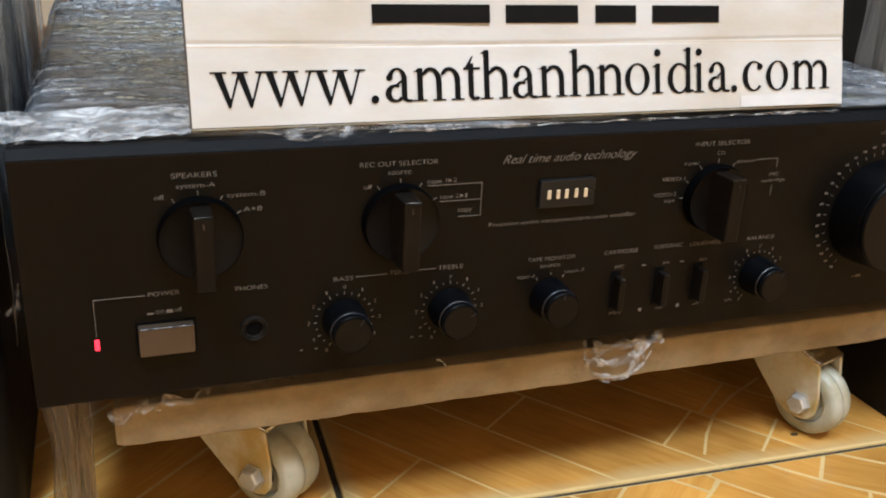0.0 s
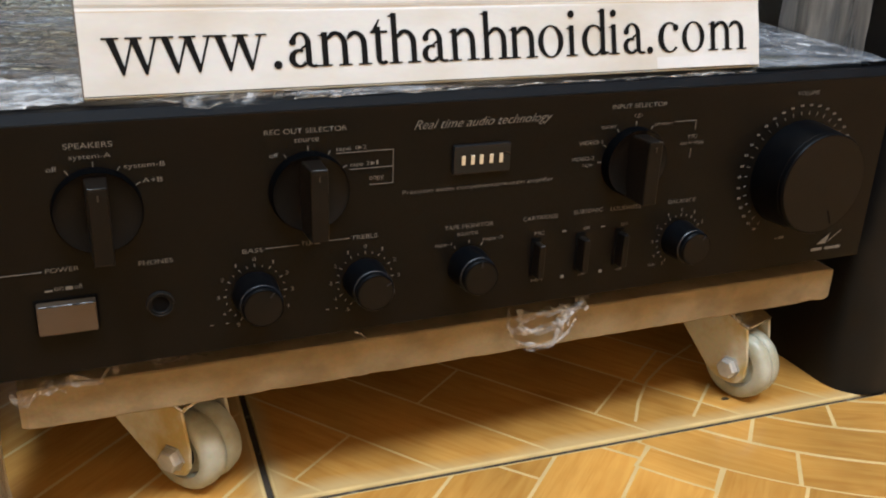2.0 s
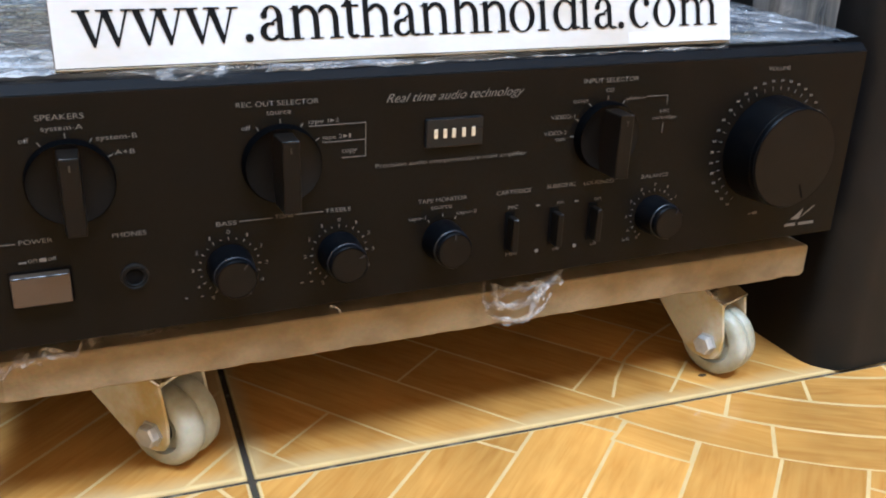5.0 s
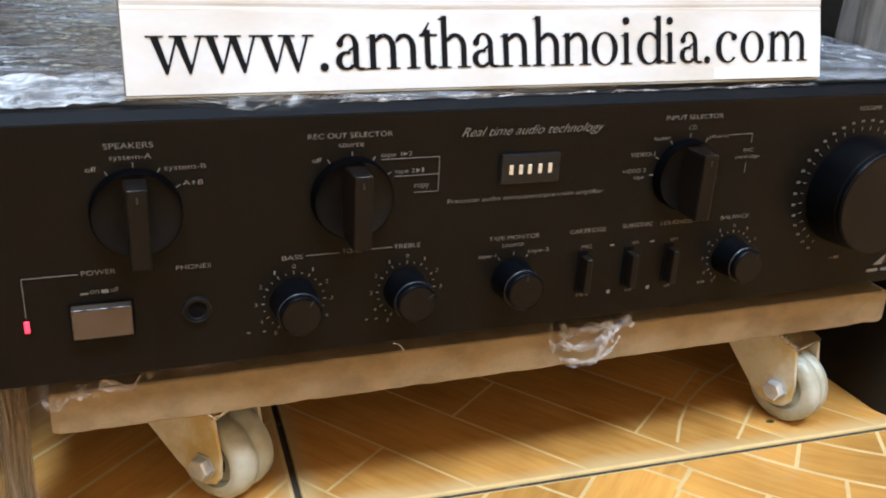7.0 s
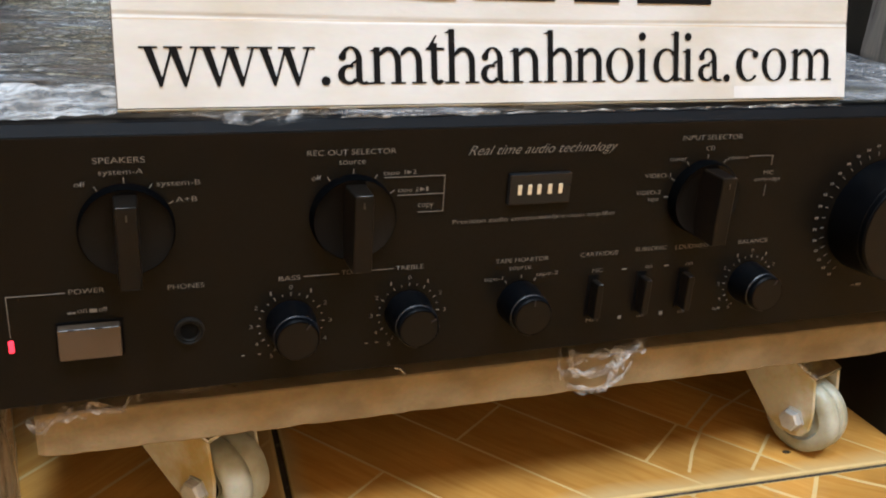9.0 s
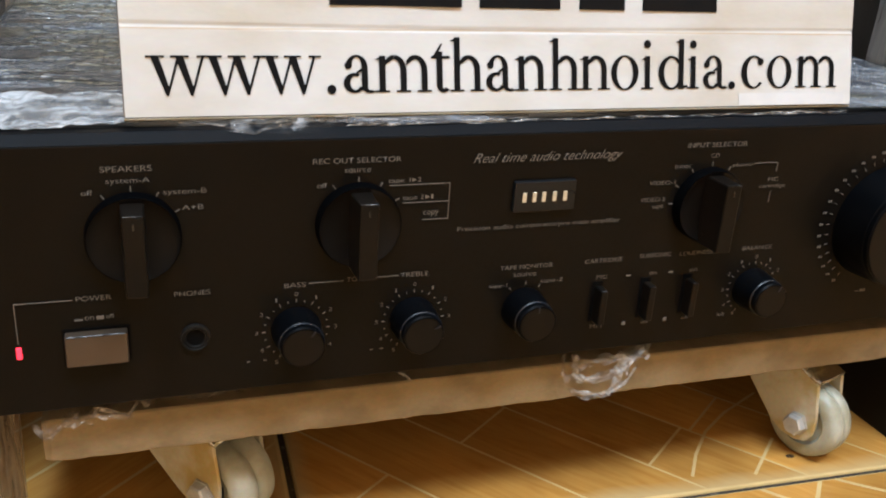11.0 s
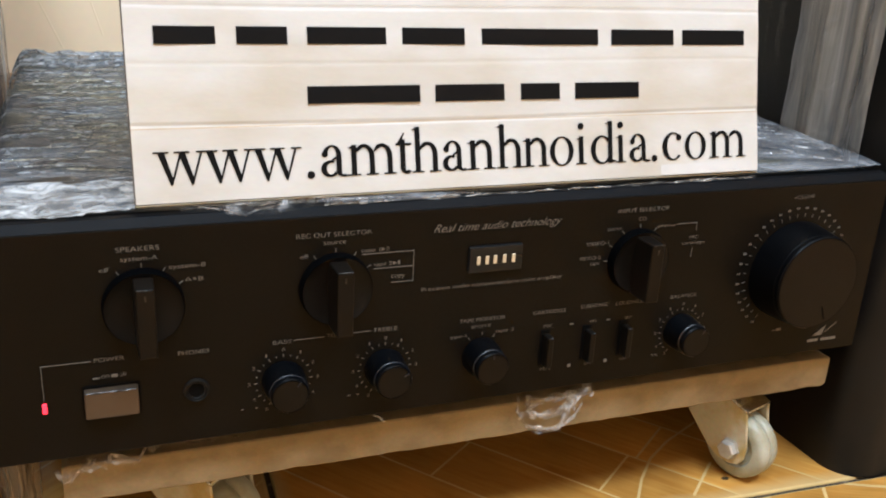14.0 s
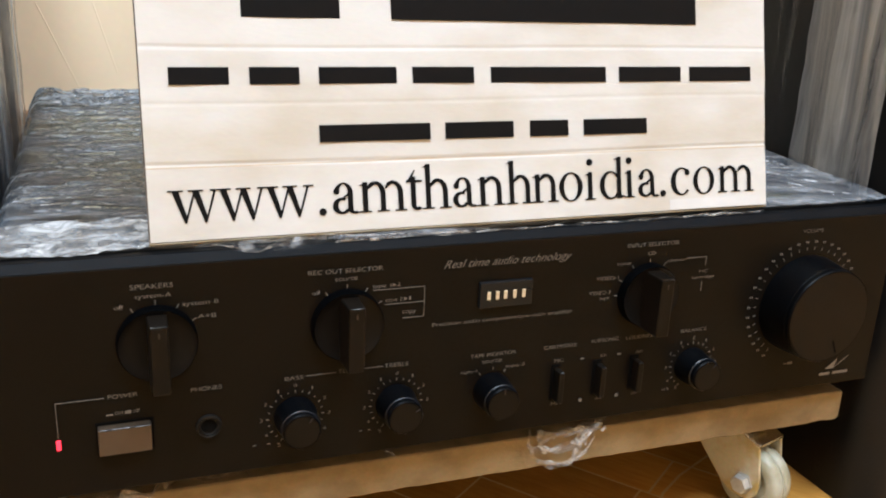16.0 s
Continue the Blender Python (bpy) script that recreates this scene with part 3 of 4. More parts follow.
def lever(x, z0=0.1120, z1=0.1290):
    s = under(part("lever_switch", box(x - 0.0028, x + 0.0018, -0.0003, 0.0004, z0 - 0.0006, z1 + 0.0006), M_DARK), amp)
    bm = box(x - 0.0014, x + 0.0016, -0.0060, 0.0004, z0, z1 - 0.0014, 0.0005, 2)
    under(part("lever", bm, M_KNOBFACE), s)
    under(part("edge_glint", box(x - 0.0010, x + 0.0012, -0.0060, -0.0052, z1 - 0.0018, z1 - 0.0013, 0.0002, 1), M_EDGE), s)


for x in (0.2408, 0.2632, 0.2836):
    lever(x)


def marks(x, z, r0, r1, angles, w=0.00035):
    """Printed ticks round a dial; angles clockwise from straight up."""
    for a in angles:
        bm = box(-w / 2, w / 2, -0.0004, -0.0002, r0, r1)
        bm.transform(pose(x, 0, z, 0, a, 0))
        under(part("tick_mark", bm, M_PRINT), panel)


def rule(x0, x1, z0, z1, w=0.00023):
    """A thin printed line, level or upright."""
    if abs(x1 - x0) > abs(z1 - z0):
        bm = box(x0, x1, -0.0004, -0.0002, z0 - w / 2, z0 + w / 2)
    else:
        bm = box(x0 - w / 2, x0 + w / 2, -0.0004, -0.0002, min(z0, z1), max(z0, z1))
    under(part("printed_line", bm, M_PRINT), panel)


CAP, LOW = 0.0018, 0.0018
for text, x0, x1, z, h in (
    ("SPEAKERS", 0.0530, 0.0690, 0.1838, 0.0020), ("system-A", 0.0545, 0.0682, 0.1800, 0.0018), ("off", 0.0468, 0.0503, 0.1762, LOW),
    ("system-B", 0.0722, 0.0862, 0.1755, 0.0018), ("A+B", 0.0780, 0.0850, 0.1697, LOW), ("PHONES", 0.0740, 0.0862, 0.1378, CAP),
    ("POWER", 0.0422, 0.0535, 0.1388, CAP), ("on", 0.0444, 0.0474, 0.1316, 0.0014), ("off", 0.0512, 0.0540, 0.1317, 0.0017),
    ("REC OUT SELECTOR", 0.1222, 0.1540, 0.1840, 0.0019), ("source", 0.1335, 0.1430, 0.1805, 0.0014), ("off", 0.1238, 0.1272, 0.1752, LOW),
    ("tape 1", 0.1495, 0.1578, 0.1760, 0.0017), ("2", 0.1605, 0.1620, 0.1760, 0.0017), ("tape 2", 0.1552, 0.1632, 0.1693, 0.0017), ("1", 0.1660, 0.1668, 0.1693, 0.0017),
    ("copy", 0.1632, 0.1692, 0.1632, 0.0014), ("Precision audio component/pre-main amplifier", 0.1772, 0.2462, 0.1556, 0.0017),
    ("INPUT SELECTOR", 0.2722, 0.3002, 0.1852, 0.0019), ("CD", 0.2838, 0.2878, 0.1808, 0.0017), ("tuner", 0.2675, 0.2755, 0.1768, 0.0014),
    ("VIDEO-1", 0.2572, 0.2690, 0.1702, 0.0017), ("VIDEO-2", 0.2542, 0.2655, 0.1632, 0.0017), ("tape", 0.2600, 0.2650, 0.1604, 0.0013), ("phono", 0.2950, 0.3045, 0.1766, 0.0014),
    ("MC", 0.3138, 0.3188, 0.1695, 0.0016), ("cartridge", 0.3100, 0.3228, 0.1667, 0.0015), ("VOLUME", 0.3732, 0.3862, 0.1858, 0.0019),
    ("BASS", 0.1122, 0.1200, 0.1378, CAP), ("TONE", 0.1352, 0.1428, 0.1384, CAP), ("TREBLE", 0.1558, 0.1668, 0.1385, CAP),
    ("TAPE MONITOR", 0.1962, 0.2188, 0.1380, CAP), ("source", 0.2022, 0.2118, 0.1348, 0.0014), ("tape-1", 0.1920, 0.1998, 0.1308, 0.0016), ("tape-2", 0.2140, 0.2238, 0.1314, 0.0016),
    ("CARTRIDGE", 0.2330, 0.2500, 0.1381, CAP), ("MC", 0.2392, 0.2440, 0.1308, 0.0017), ("MM", 0.2392, 0.2446, 0.1083, 0.0017),
    ("SUBSONIC", 0.2580, 0.2728, 0.1387, CAP), ("on", 0.2638, 0.2670, 0.1308, 0.0013), ("off", 0.2632, 0.2670, 0.1083, 0.0016),
    ("LOUDNESS", 0.2770, 0.2930, 0.1384, CAP), ("on", 0.2832, 0.2868, 0.1306, 0.0013), ("off", 0.2832, 0.2868, 0.1083, 0.0016),
    ("BALANCE", 0.3080, 0.3230, 0.1386, CAP), ("left", 0.3012, 0.3052, 0.1080, 0.0016), ("5", 0.3085, 0.3097, 0.1080, 0.0016),
):
    letters(text, x0, x1, z, h, parent=panel)
letters("Real time audio technology", 0.1815, 0.2420, 0.1822, 0.0036, parent=panel, material=M_PRINT, slant=0.5)

rule(0.0230, 0.0410, 0.1394, 0.1394)
rule(0.0230, 0.0230, 0.1245, 0.1394)
rule(0.0412, 0.0438, 0.1318, 0.1318, 0.0006)
rule(0.0482, 0.0506, 0.1322, 0.1322, 0.0013)
for x0, z in ((0.1500, 0.1750), (0.1552, 0.1681), (0.1632, 0.1612)):
    rule(x0, 0.1730, z, z)
rule(0.1730, 0.1730, 0.1611, 0.1750)
rule(0.3055, 0.3170, 0.1776, 0.1776)
rule(0.3170, 0.3170, 0.1735, 0.1776)
rule(0.3162, 0.3162, 0.1600, 0.1648)
rule(0.1212, 0.1342, 0.1389, 0.1389)
rule(0.1436, 0.1550, 0.1393, 0.1393)
for x in (0.2540, 0.2740):
    rule(x - 0.0010, x + 0.0010, 0.1312, 0.1312, 0.0006)
    rule(x + 0.0002, x + 0.0018, 0.1091, 0.1091, 0.0015)
for x, z in ((0.1592, 0.1768), (0.1645, 0.1701)):
    bm = bmesh.new()
    bm.faces.new([bm.verts.new((x + u, -0.0004, z + v)) for u, v in ((-0.0008, -0.0008), (0.0010, 0), (-0.0008, 0.0008))])
    under(part("arrow_mark", bm, M_PRINT), panel)

for x in (0.0620, 0.1387):
    marks(x, 0.1612, 0.0158, 0.0176, (-32, 0, 30, 60))
marks(0.2853, 0.1612, 0.0160, 0.0178, (-62, -88, -32, 0, 30))
for x in (0.1166, 0.1616, 0.3163):
    marks(x, 0.1205, 0.0112, 0.0125, range(-150, 151, 30))
    marks(x, 0.1205, 0.0114, 0.0121, range(-135, 136, 30))
    for n in range(-5, 6):
        if x > 0.3 and (n > 3 or n < -4):
            continue
        a = radians(30 * n)
        cx, cz = x + 0.0146 * math.sin(a), 0.1205 + 0.0146 * math.cos(a)
        half = 0.0003 if abs(n) == 1 else 0.00062
        letters(str(abs(n)), cx - half, cx + half, cz - 0.0008, 0.0016, parent=panel)
marks(0.2078, 0.1205, 0.0106, 0.0119, (-35, 0, 32))
for x in (0.0990, 0.1050, 0.1455, 0.1495):
    rule(x - 0.0006, x + 0.0006, 0.1090, 0.1090, 0.0004)
VOL = [-145 + 205 / 22 * k for k in range(23)]
marks(0.3803, 0.1475, 0.0288, 0.0306, VOL, 0.0003)
for a in VOL:
    cx, cz = 0.3803 + 0.0334 * math.sin(radians(a)), 0.1475 + 0.0334 * math.cos(radians(a))
    for dx in (-0.00055, 0.00055):
        under(part("number_bar", box(cx + dx - 0.0003, cx + dx + 0.0003, -0.0004, -0.0002, cz - 0.00055, cz + 0.00055), M_PRINT), panel)
rule(0.3752, 0.3772, 0.1135, 0.1135, 0.0004)
rule(0.3778, 0.3808, 0.1137, 0.1137, 0.0013)
bm = bmesh.new()
for q in (((0.4035, 0.1070), (0.4095, 0.1070), (0.4115, 0.1128)), ((0.4100, 0.1078), (0.4118, 0.1085), (0.4190, 0.1135), (0.4178, 0.1136))):
    bm.faces.new([bm.verts.new((x, -0.0004, z)) for x, z in q])
under(part("emblem", bm, M_PRINT), panel)
rule(0.4008, 0.4078, 0.1042, 0.1042, 0.0015)
rule(0.4098, 0.4200, 0.1042, 0.1042, 0.0015)


# ---- dolly ----
dolly = empty("wheeled_board", 0.229, 0.19, GROUND)
tagged(dolly, "raw fibreboard dolly with four white nylon swivel casters", "dolly")


def board_rise(x):
    """The board sags towards its far end."""
    return 0.0018 * max(0.0, 1 - (x - 0.026) / 0.40)


def sawn_board():
    """A sawn slab with softened edges, a little chipped along its lower front edge."""
    bm, rows, n = bmesh.new(), [], 160
    for k in range(n + 1):
        x = 0.0260 + 0.4045 * k / n
        up, chip = board_rise(x), 0.0010 * max(0.0, noise.noise((x * 85, 3, 1))) + 0.0006 * abs(noise.noise((x * 260, 7, 2)))
        wave = 0.0003 * noise.noise((x * 40, 1, 5))
        end = 0.0008 if k in (0, n) else 0.0
        ring = ((0.0096 + end, 0.0860 - end), (0.0090 + wave + end, 0.0853 - end), (0.0090 + wave + end, 0.0686 + chip + end), (0.0094 + chip + end, 0.0680 + chip * 0.4 + end),
                (0.0120, 0.0680 + end), (0.3592, 0.0680 + end), (0.3600 - end, 0.0688 + end), (0.3600 - end, 0.0860 - end))
        rows.append([bm.verts.new((x, y, z + up)) for y, z in ring])
    for p, q in zip(rows, rows[1:]):
        for j in range(8):
            i = (j + 1) % 8
            bm.faces.new((p[j], q[j], q[i], p[i]))
    bm.faces.new(rows[0])
    bm.faces.new(rows[-1][::-1])
    bmesh.ops.recalc_face_normals(bm, faces=bm.faces[:])
    return bm


bm = sawn_board()
under(part("board", bm, M_MDF), dolly)


def caster(bx, by, yaw, reach=0.0, thick=1.0):
    """A swivel caster: the bolt head at (bx, by), its axle pointing away at yaw degrees to the right of ahead."""
    a = radians(yaw)
    ax, side = Vector((math.sin(a), math.cos(a), 0)), Vector((-math.cos(a), math.sin(a), 0))
    m = Matrix.Translation((bx, by, 0.0294)) @ Matrix((side, (0, 0, 1), ax)).transposed().to_4x4()
    c = under(part("caster", box(-0.0030, 0.0500, 0.0345, 0.0375, 0.0015, 0.0205, 0.001, 1), M_ZINC), dolly)
    c.data.transform(m)
    wheel = [(0, 0.0045), (0.0075, 0.0045), (0.008, 0.006), (0.0115, 0.006), (0.0125, 0.0032), (0.0165, 0.0030), (0.0192, 0.0048), (0.0200, 0.0085), (0.0195, 0.0108),
             (0.0182, 0.0116), (0.0195, 0.0124), (0.0200, 0.0148), (0.0192, 0.0185), (0.0165, 0.0202), (0, 0.0202)]
    wheel = [(r, 0.0045 + (h - 0.0045) * thick) for r, h in wheel]
    under(smooth(part("wheel", lathe(wheel, 64, m), M_NYLON, label="scuffed white nylon wheel with a groove"), 50), c)
    under(part("hub", lathe([(0.0078, 0.0046), (0.005, 0.003), (0, 0.003)], 32, m), M_DARK), c)
    for w in (0.0, 0.0057 + 0.0155 * thick):
        bm = bmesh.new()
        pts = [(0.0560 + reach, 0.0385), (0.0120, 0.0385), (0.0055, 0.0305), (-0.0068, 0.0255), (-0.0099, 0.0064), (-0.0095, -0.003), (-0.006, -0.008), (0.0, -0.0098), (0.008, -0.0092), (0.015, -0.005), (0.033 + reach * 0.4, 0.013)]
        lo = [bm.verts.new(m @ Vector((x, y, w))) for x, y in pts]
        hi = [bm.verts.new(m @ Vector((x, y, w + 0.0018))) for x, y in pts]
        bm.faces.new(lo)
        bm.faces.new(hi[::-1])
        for k in range(len(pts)):
            j = (k + 1) % len(pts)
            bm.faces.new((lo[k], hi[k], hi[j], lo[j]))
        bmesh.ops.recalc_face_normals(bm, faces=bm.faces[:])
        bmesh.ops.bevel(bm, geom=bm.edges[:], offset=0.0006, segments=1, affect="EDGES")
        under(part("fork_cheek", bm, M_ZINC), c)
    bm = bmesh.new()
    bend = [(0.0150, 0.0385), (0.0125, 0.0385), (0.0052, 0.0318), (-0.0072, 0.0268), (-0.0074, 0.0256), (0.0062, 0.0304)]
    ends = [[bm.verts.new(m @ Vector((x, y, w))) for x, y in bend] for w in (0.0003, 0.0227)]
    bm.faces.new(ends[0])
    bm.faces.new(ends[1][::-1])
    for k in range(len(bend)):
        bm.faces.new((ends[0][k], ends[1][k], ends[1][(k + 1) % len(bend)], ends[0][(k + 1) % len(bend)]))
    bmesh.ops.recalc_face_normals(bm, faces=bm.faces[:])
    under(part("fork_crown", bm, M_STEEL, label="bent bright steel fork crown"), c)
    bm, rows = bmesh.new(), []
    for k in range(9):
        u = k / 8
        at = Vector((0.0140 - 0.0215 * u, 0.0372 - 0.0108 * u - 0.0022 * math.sin(math.pi * u), 0.0012))
        rows.append([bm.verts.new(m @ (at + Vector((0, 0.0013 * math.sin(a), 0.0013 * math.cos(a))))) for a in (2 * math.pi * j / 10 for j in range(10))])
    for p, q in zip(rows, rows[1:]):
        for j in range(10):
            bm.faces.new((p[j], q[j], q[(j + 1) % 10], p[(j + 1) % 10]))
    bm.faces.new(rows[0])
    bm.faces.new(rows[-1][::-1])
    bmesh.ops.recalc_face_normals(bm, faces=bm.faces[:])
    under(smooth(part("rolled_lip", bm, M_STEEL, label="polished rolled steel lip")), c)
    under(part("bolt", lathe([(0, -0.0050), (0.0048, -0.0050), (0.0056, -0.0042), (0.0056, -0.0008), (0.0066, -0.0008), (0.0066, 0.0004)], 6, m), M_BOLT, label="hexagonal steel bolt"), c)
    under(smooth(part("bearing_ring", lathe([(0, 0.0), (0.0125, 0.0), (0.0155, 0.0012), (0.0162, 0.003), (0.0145, 0.0046), (0, 0.0046)], 40, m @ pose(0.016, 0.0340, 0.0105, -90, 0, 0)), M_JACK)), c)
    return c


caster(0.3790, 0.0190, 72)
caster(0.0828, 0.0325, 50, 0.014, 1.38)
caster(0.37, 0.30, 40)
caster(0.09, 0.31, 70)

# ---- sign ----
SIGN = pose(0.0615, 0.0075, 0.1995, -14, 0, 0)
sign = empty("sign_board", 0.2, 0.0075, 0.1995)
tagged(sign, "white laminated shop sign with black lettering, leaning upright on the amplifier", "sign")
bm = box(0, 0.292, 0, 0.004, 0, 0.21, 0.0005, 1)
bm.transform(SIGN)
under(part("backing_board", bm, M_BOARD), sign)
bm = bmesh.new()
SHEET = (60, 320)


def sheet_y(x, z):
    """Laminate waves, and ridges where the sheet was folded."""
    y = 0.0007 * noise.noise((x * 9, z * 25, 2)) + 0.00035 * noise.noise((x * 40, z * 60, 5))
    for fz, deep in ((0.0295, 0.0005), (0.0535, 0.00015), (0.0755, 0.0003), (0.104, 0.0004)):
        y += deep * math.exp(-((z - fz - 0.0006 * math.sin(x * 17 + fz * 300)) / 0.00055) ** 2)
    return -0.0010 + y


g = [[bm.verts.new((0.0004 + 0.2912 * i / SHEET[0], sheet_y(0.2912 * i / SHEET[0], 0.2095 * j / SHEET[1]), 0.0002 + 0.2095 * j / SHEET[1])) for i in range(SHEET[0] + 1)] for j in range(SHEET[1] + 1)]
for j in range(SHEET[1]):
    for i in range(SHEET[0]):
        bm.faces.new((g[j][i], g[j][i + 1], g[j + 1][i + 1], g[j + 1][i]))
bm.transform(SIGN)
paper = under(smooth(part("paper_sheet", bm, M_PAPER), 80), sign)


# where each letter begins along the line
STARTS = (0.0076, 0.0260, 0.0447, 0.0655, 0.0724, 0.0840, 0.1049, 0.1120, 0.1256, 0.1373, 0.1512, 0.1639, 0.1768, 0.1899, 0.1978, 0.2105, 0.2182, 0.2290, 0.2360, 0.2484, 0.2628)


def glyph(kind):
    """A roman letter as flat strokes, in units of the height of an x: thick stems, thin joins, slab feet."""
    out = []

    def rect(x0, x1, z0, z1):
        out.append([(x0, z0), (x1, z0), (x1, z1), (x0, z1)])

    def curve(cx, cz, rx, rz, ix, iz, a0, a1, n=18, dx=0.0):
        for k in range(n):
            p, q = radians(a0 + (a1 - a0) * k / n), radians(a0 + (a1 - a0) * (k + 1) / n)
            out.append([(cx + rx * math.cos(p), cz + rz * math.sin(p)), (cx + rx * math.cos(q), cz + rz * math.sin(q)),
                        (cx + dx + ix * math.cos(q), cz + iz * math.sin(q)), (cx + dx + ix * math.cos(p), cz + iz * math.sin(p))])

    def dot(cx, cz, r):
        out.append([(cx + r * math.cos(2 * math.pi * k / 20), cz + r * math.sin(2 * math.pi * k / 20)) for k in range(20)])

    def stem(x, top, foot=True):
        rect(x, x + 0.18, 0.0, top)
        out.append([(x - 0.13, top - 0.10), (x, top - 0.12), (x + 0.18, top), (x + 0.13, top)])
        if foot:
            rect(x - 0.12, x + 0.30, 0, 0.05)

    def arch(x):
        curve(x + 0.36, 0.60, 0.36, 0.42, 0.18, 0.30, 0, 118, 14)
        out.append([(x + 0.19, 0.975), (x + 0.10, 0.86), (x + 0.10, 0.74), (x + 0.28, 0.865)])
        rect(x + 0.54, x + 0.72, 0.0, 0.61)
        rect(x + 0.42, x + 0.84, 0, 0.05)

    if kind == ".":
        dot(0.26, 0.09, 0.125)
    elif kind == "i":
        stem(0.20, 1.0)
        dot(0.28, 1.36, 0.125)
    elif kind in "nh":
        stem(0.15, 1.0 if kind == "n" else 1.52)
        arch(0.22)
    elif kind == "m":
        stem(0.15, 1.0)
        arch(0.22)
        arch(0.83)
    elif kind == "o":
        curve(0.545, 0.5, 0.47, 0.525, 0.275, 0.475, 0, 360, 36)
    elif kind == "c":
        curve(0.52, 0.5, 0.46, 0.525, 0.27, 0.465, 48, 318, 30, 0.03)
        dot(0.78, 0.83, 0.115)
    elif kind == "d":
        curve(0.50, 0.49, 0.44, 0.52, 0.27, 0.45, 40, 322, 30, 0.03)
        stem(0.76, 1.52, False)
        out.append([(0.90, 0.0), (1.09, 0.06), (1.09, 0.10), (0.90, 0.12)])
    elif kind == "t":
        rect(0.18, 0.36, 0.17, 1.12)
        out.append([(0.03, 0.93), (0.18, 0.94), (0.36, 1.34), (0.31, 1.34)])
        rect(0.03, 0.58, 0.925, 1.0)
        curve(0.40, 0.20, 0.22, 0.225, 0.05, 0.12, 175, 320, 12)
    elif kind == "a":
        rect(0.56, 0.735, 0.12, 0.72)
        curve(0.42, 0.68, 0.315, 0.345, 0.145, 0.28, 0, 165, 14)
        dot(0.19, 0.74, 0.105)
        curve(0.36, 0.26, 0.31, 0.275, 0.14, 0.19, 60, 330, 20, 0.02)
        out.append([(0.42, 0.50), (0.57, 0.58), (0.57, 0.66), (0.42, 0.57)])
        curve(0.80, 0.15, 0.235, 0.17, 0.07, 0.09, 180, 310, 10)
    elif kind == "w":
        for x in (0.12, 0.70):
            out.append([(x, 0.98), (x + 0.20, 0.98), (x + 0.43, 0.12), (x + 0.34, -0.03)])
            out.append([(x + 0.34, -0.03), (x + 0.40, -0.03), (x + 0.70, 0.98), (x + 0.63, 0.98)])
            rect(x - 0.11, x + 0.33, 0.95, 1.0)
        rect(1.22, 1.54, 0.95, 1.0)
    return out


def roman(text, starts, unit, z, height, m, parent):
    layer = 0
    for c, x in zip(text, starts):
        bm = bmesh.new()
        wide = unit * (1.05 if c == "w" else 1.0)
        for poly in glyph(c):
            layer = (layer + 1) % 12
            f = bm.faces.new([bm.verts.new((x + u * wide, sheet_y(x + u * wide, z + v * height) - 0.0003 - layer * 0.000008, z + v * height)) for u, v in poly])
            f.normal_update()
            if f.normal.y > 0:
                f.normal_flip()
        bm.transform(m)
        under(part("letter", bm, M_INK), parent)


roman("www.amthanhnoidia.com", STARTS, 0.01275, 0.0074, 0.0126, SIGN, sign)


def bar(x0, x1, z0, z1):
    y = sheet_y((x0 + x1) / 2, (z0 + z1) / 2)
    bm = box(x0, x1, y - 0.0005, y + 0.0003, z0, z1, 0.0001, 1)
    bm.transform(SIGN)
    under(part("printed_bar", bm, M_INK), sign)


for x0, x1 in ((0.069, 0.117), (0.124, 0.156), (0.164, 0.183), (0.191, 0.224)):
    bar(x0, x1, 0.0370, 0.0440)
for x0, x1 in ((0.011, 0.034), (0.042, 0.062), (0.070, 0.103), (0.110, 0.138), (0.146, 0.203), (0.210, 0.243), (0.248, 0.283)):
    bar(x0, x1, 0.0607, 0.0675)
for x0, x1 in ((0.040, 0.080), (0.102, 0.252)):
    bar(x0, x1, 0.0870, 0.0990)
bm = box(0.0, 0.292, -0.0010, 0.0040, -0.0009, -0.0001, 0.0003, 1)
bm.transform(SIGN)
under(part("bottom_fold", bm, M_PAPER_EDGE, label="yellowed folded lower edge"), sign)
bm = bmesh.new()
g = [[bm.verts.new((x, sheet_y(x, z) - 0.00025, z)) for x in (0.236 + 0.0026 * i for i in range(21))] for z in (0.0004 + 0.0007 * j for j in range(8))]
for p, q in zip(g, g[1:]):
    for i in range(20):
        bm.faces.new((p[i], p[i + 1], q[i + 1], q[i]))
bm.transform(SIGN)
under(smooth(part("tape", bm, M_TAPE, label="strip of glossy white tape"), 80), sign)

# ---- loudspeakers beside the amplifier ----
def rounded(x0, x1, y0, y1, z0, z1, r, segs=8):
    bm = bmesh.new()
    pts = []
    for cx, cy, a0 in ((x1 - r, y1 - r, 0), (x0 + r, y1 - r, 90), (x0 + r, y0 + r, 180), (x1 - r, y0 + r, 270)):
        pts += [(cx + r * math.cos(radians(a0 + 90 * k / segs)), cy + r * math.sin(radians(a0 + 90 * k / segs))) for k in range(segs + 1)]
    lo, hi = [[bm.verts.new((x, y, z)) for x, y in pts] for z in (z0, z1)]
    bm.faces.new(lo[::-1])
    bm.faces.new(hi)
    for k in range(len(pts)):
        j = (k + 1) % len(pts)
        bm.faces.new((lo[k], lo[j], hi[j], hi[k]))
    return bm


